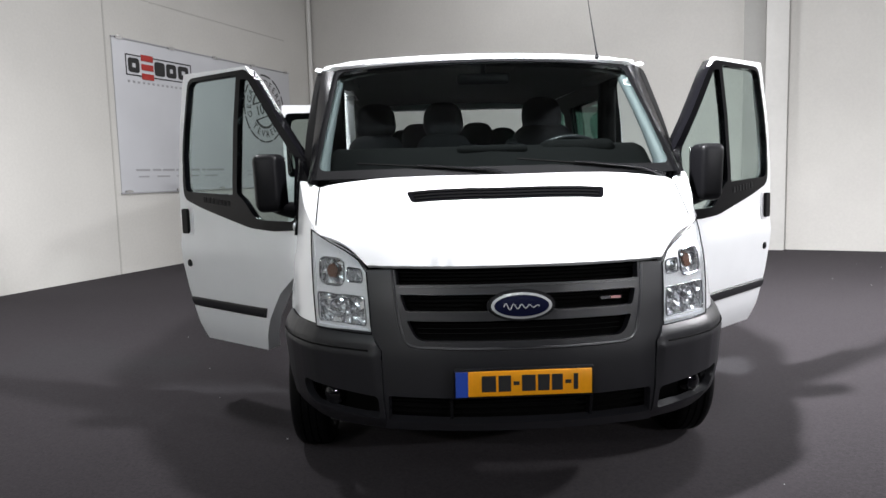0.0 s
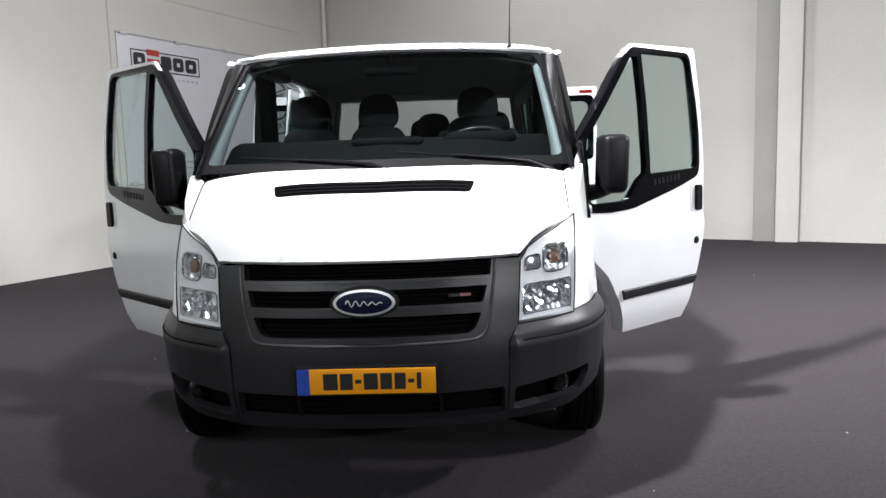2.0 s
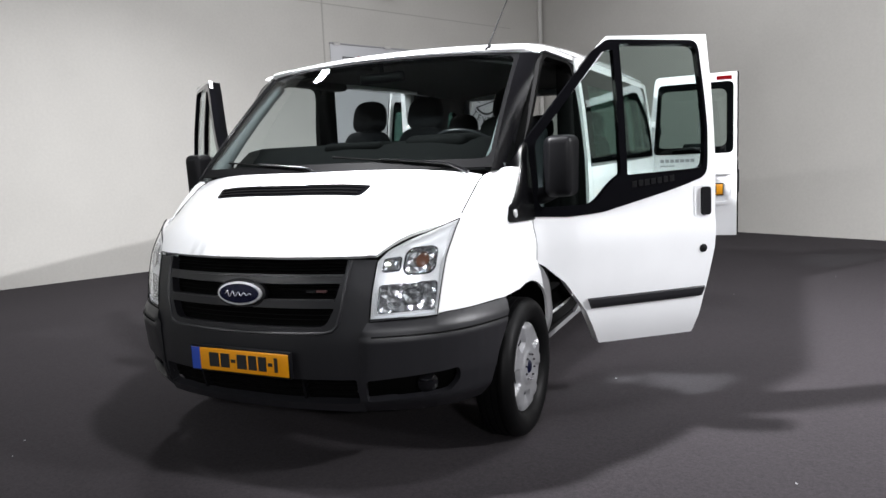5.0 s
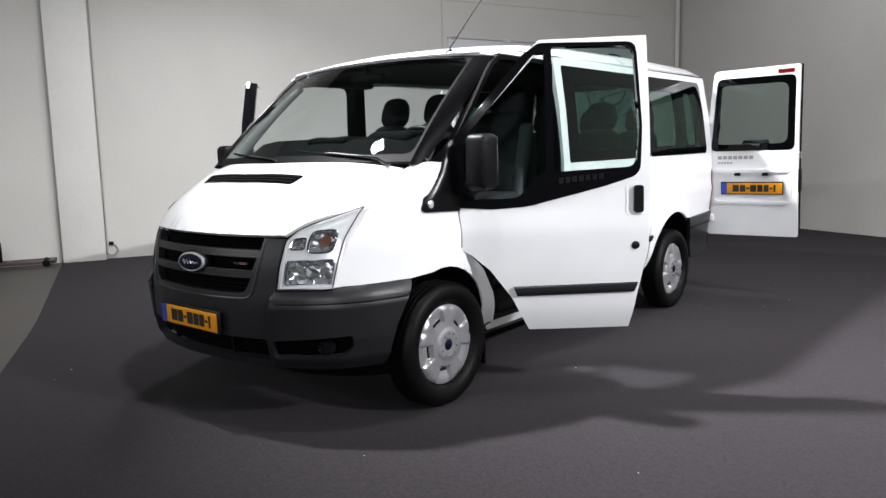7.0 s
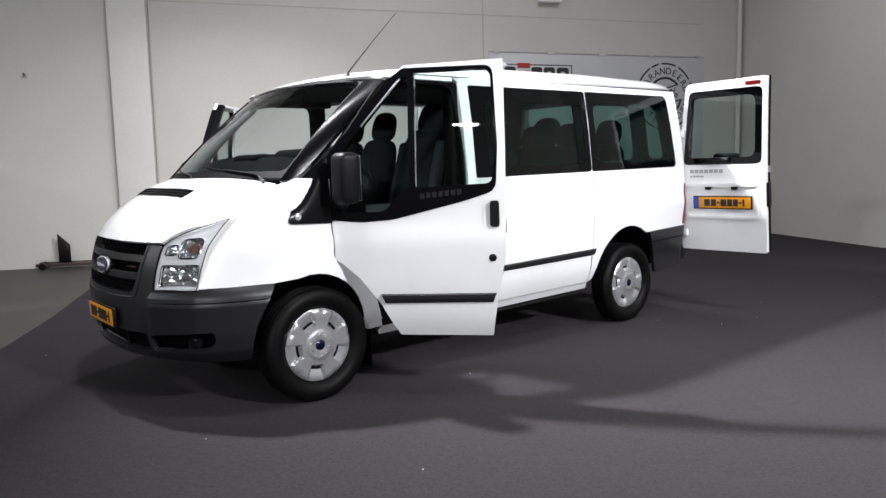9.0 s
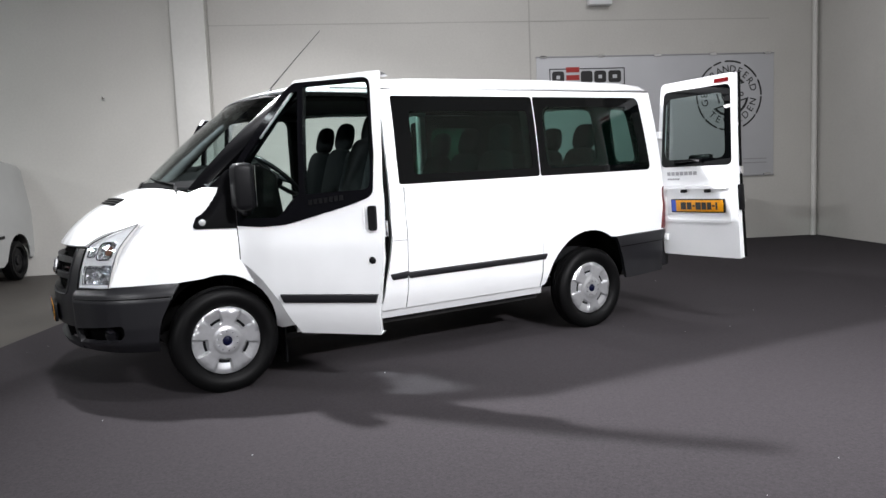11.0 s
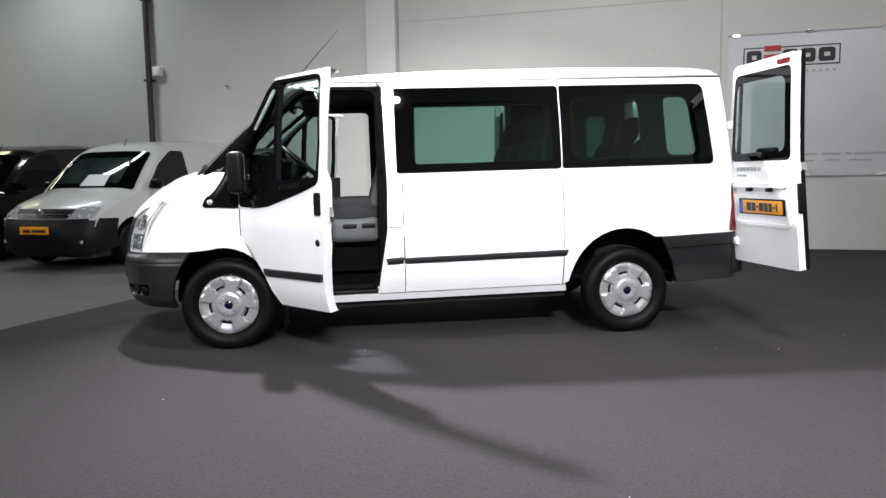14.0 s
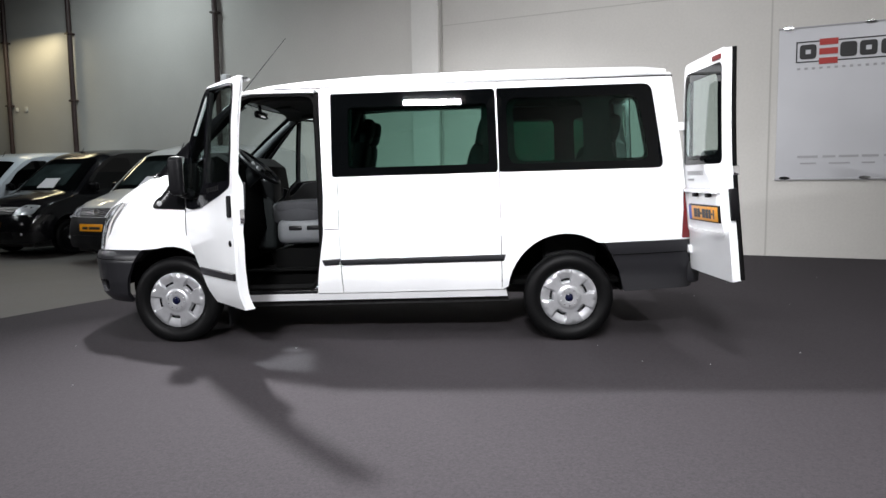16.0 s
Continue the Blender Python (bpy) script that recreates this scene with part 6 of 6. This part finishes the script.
    part("plate_bar", solid(0.069, -0.03, 0.527, 0.074, 0.20, 0.565, 0.001), INK, pl)
    for s in (1, -1):
        bm = lathe([(0.0, 0.008), (0.02, 0.007), (0.026, 0.0)], 20)
        bmesh.ops.translate(bm, verts=bm.verts, vec=on_bumper(0.002)(s * 0.78, 0.38))
        part("fog_lamp", bm, LAMP_METAL, root)
    part("underbody", solid(-3.9, -0.7, 0.16, -0.25, 0.7, 0.32, 0.02), STEEL, root)
    part("antenna", sweep([(-1.75, 0.0, 1.72), (-1.84, 0, 1.86)], [0.01, 0.004], 6), BLACK, root)
    return root


PAINT_IVORY = noisy(principled("ivory_car_paint", (0.43, 0.44, 0.435), 0.35, coat=0.8), 5.0, 0.02)
DARK_GLASS = noisy(principled("grey_green_glass", (0.020, 0.029, 0.029), 0.04, spec=0.5), 2.5, 0.6)
PAINT_BLACK = noisy(principled("black_car_paint", (0.005, 0.005, 0.006), 0.12, coat=0.0, spec=0.35), 5.0, 0.05)
PAINT_PALE = noisy(principled("pale_blue_car_paint", (0.58, 0.63, 0.68), 0.35, coat=0.8), 5.0, 0.02)


def wall_fittings():
    def fit_on_wall(name, bm, mat, label, cat):
        o = part(name, bm, mat)
        o.matrix_world = ROOM
        return tagged(o, label, cat)
    for v, r in ((-6.05, 0.055), (-10.4, 0.055), (-12.7, 0.05)):
        o = part("drain_pipe", sweep([(WALL_U + 0.09, v, 0.0), (WALL_U + 0.09, v, TOP)], r, 16), PIPE)
        o.matrix_world = ROOM
        tagged(o, "dark brown painted steel pipe running up the wall", "pipe", group="pipes on the wall")
        for z in (1.6, 3.1, 4.6):
            part("pipe_clip", solid(WALL_U, v - r - 0.02, z - 0.02, WALL_U + 0.16, v + r + 0.02, z + 0.02, 0.006), PIPE, o)
    b = fit_on_wall("wall_box", solid(WALL_U, -5.97, 3.17, WALL_U + 0.10, -5.79, 3.36, 0.012), LAMP_GREY, "small grey junction box beside the pipe", "box")
    part("box_lid", solid(WALL_U + 0.10, -5.955, 3.185, WALL_U + 0.112, -5.805, 3.345, 0.004), LAMP_GREY, b)
    c = fit_on_wall("wall_cable", sweep([(WALL_U + 0.02, -1.0, 0.1), (WALL_U + 0.02, -1.0, 2.4), (WALL_U + 0.02, -0.995, TOP)], 0.014, 8), WALL_JOINT, "thin grey cable running up beside the column", "cable")
    u = fit_on_wall("wall_unit", solid(WALL_U, 5.22, 4.07, WALL_U + 0.14, 5.62, 4.45, 0.015), LAMP_GREY, "grey metal unit high on the wall", "box")
    for v in (-12.55, -12.2):
        k = fit_on_wall("light_switch", solid(WALL_U, v - 0.05, 2.95, WALL_U + 0.03, v + 0.05, 3.06, 0.01), COLUMN, "small white wall switch", "switch")
        part("rocker", solid(WALL_U + 0.03, v - 0.025, 2.97, WALL_U + 0.036, v + 0.025, 3.04, 0.003), COLUMN, k)
    for v, z in ((-4.39, 2.91), (-2.67, 2.73)):
        h = fit_on_wall("wall_hook", solid(WALL_U, v - 0.02, z - 0.03, WALL_U + 0.012, v + 0.02, z + 0.03, 0.004), STEEL_SHADE_GREY, "small dull steel hook fixed to the wall", "hook")
        part("prong", sweep([(WALL_U + 0.01, v, z + 0.01), (WALL_U + 0.06, v, z), (WALL_U + 0.08, v, z + 0.03)], 0.008, 8), PIPE, h)
    fit_on_wall("corner_conduit", sweep([(WALL_U + 0.05, 9.33, 0.0), (WALL_U + 0.05, 9.33, 3.0), (WALL_U + 0.05, 9.33, TOP)], 0.045, 12), COLUMN, "white painted conduit running up the wall corner", "conduit")
    # low trolley along the wall with an upright board
    j = empty("trolley", ROOM @ pose(-6.46, -2.3, 0, 0, 0, 90))
    tagged(j, "low brown trolley with an upright black board by the wall", "trolley")
    for y in (-0.12, 0.10):
        part("rail", solid(-0.36, y, 0.045, 0.68, y + 0.045, 0.090, 0.006), PIPE, j)
    for x in (-0.34, 0.12, 0.60):
        part("crossbar", solid(x, -0.12, 0.050, x + 0.06, 0.145, 0.084, 0.006), PIPE, j)
    bm = solid(-0.08, -0.02, 0.08, 0.075, 0.02, 0.50, 0.006)
    for v in bm.verts:
        if v.co.z > 0.3:
            v.co.z -= 1.05 * max(0.0, v.co.x + 0.08)
    part("board", bm, BLACK, j)
    # coiled cable with a plug hanging low beside the column
    turns = [(WALL_U + 0.03 + 0.012 * math.sin(k * 0.7), -0.95 + 0.072 * math.cos(k * 2 * math.pi / 20), 0.135 + 0.078 * math.sin(k * 2 * math.pi / 20)) for k in range(52)]
    cc = fit_on_wall("cable_coil", sweep(turns, 0.007, 6), STEEL_SHADE_GREY, "coil of grey cable with a black plug near the floor", "cable")
    part("plug", solid(WALL_U + 0.01, -0.985, 0.195, WALL_U + 0.06, -0.925, 0.245, 0.012), BLACK, cc)
    for x in (-0.28, 0.56):
        for y in (-0.10, 0.12):
            bm = lathe([(0.0, 0.025), (0.045, 0.022), (0.05, 0.0), (0.045, -0.022), (0.0, -0.025)], 16, "y")
            bmesh.ops.translate(bm, verts=bm.verts, vec=(x, y, 0.05))
            part("castor", bm, RUBBER, j)


banner()
parked_van(-2.5, -4.75, PAINT_IVORY, "delivery_van", "off-white small delivery van with dark bumper by the wall")
parked_van(-2.6, -7.35, PAINT_BLACK, "delivery_van", "glossy black small delivery van parked by the wall", False)
parked_van(-2.6, -9.65, PAINT_PALE, "delivery_van", "pale blue-white small delivery van parked by the wall", False)
parked_van(-2.7, -11.9, PAINT_IVORY, "delivery_van", "off-white small delivery van at the end of the row", True)
wall_fittings()


def lint():
    """Small pale flecks on the carpet."""
    random.seed(11)
    bm = bmesh.new()
    for k in range(46):
        x, y = random.uniform(-2.5, 5.5), random.uniform(-1.2, 6.5)
        if -1.0 < x < 1.0 and -0.9 < y < 3.9:
            continue
        a, r = random.uniform(0, 360), random.uniform(0.002, 0.005)
        box(bm, -r, -r * 0.4, 0, r, r * 0.4, 0.003, m=pose(x, y, 0.0062, 0, 0, a))
    tagged(part("carpet_lint", bm, PRINT_GREY), "pale flecks of lint on the dark carpet", "lint", kind="stuff")


lint()
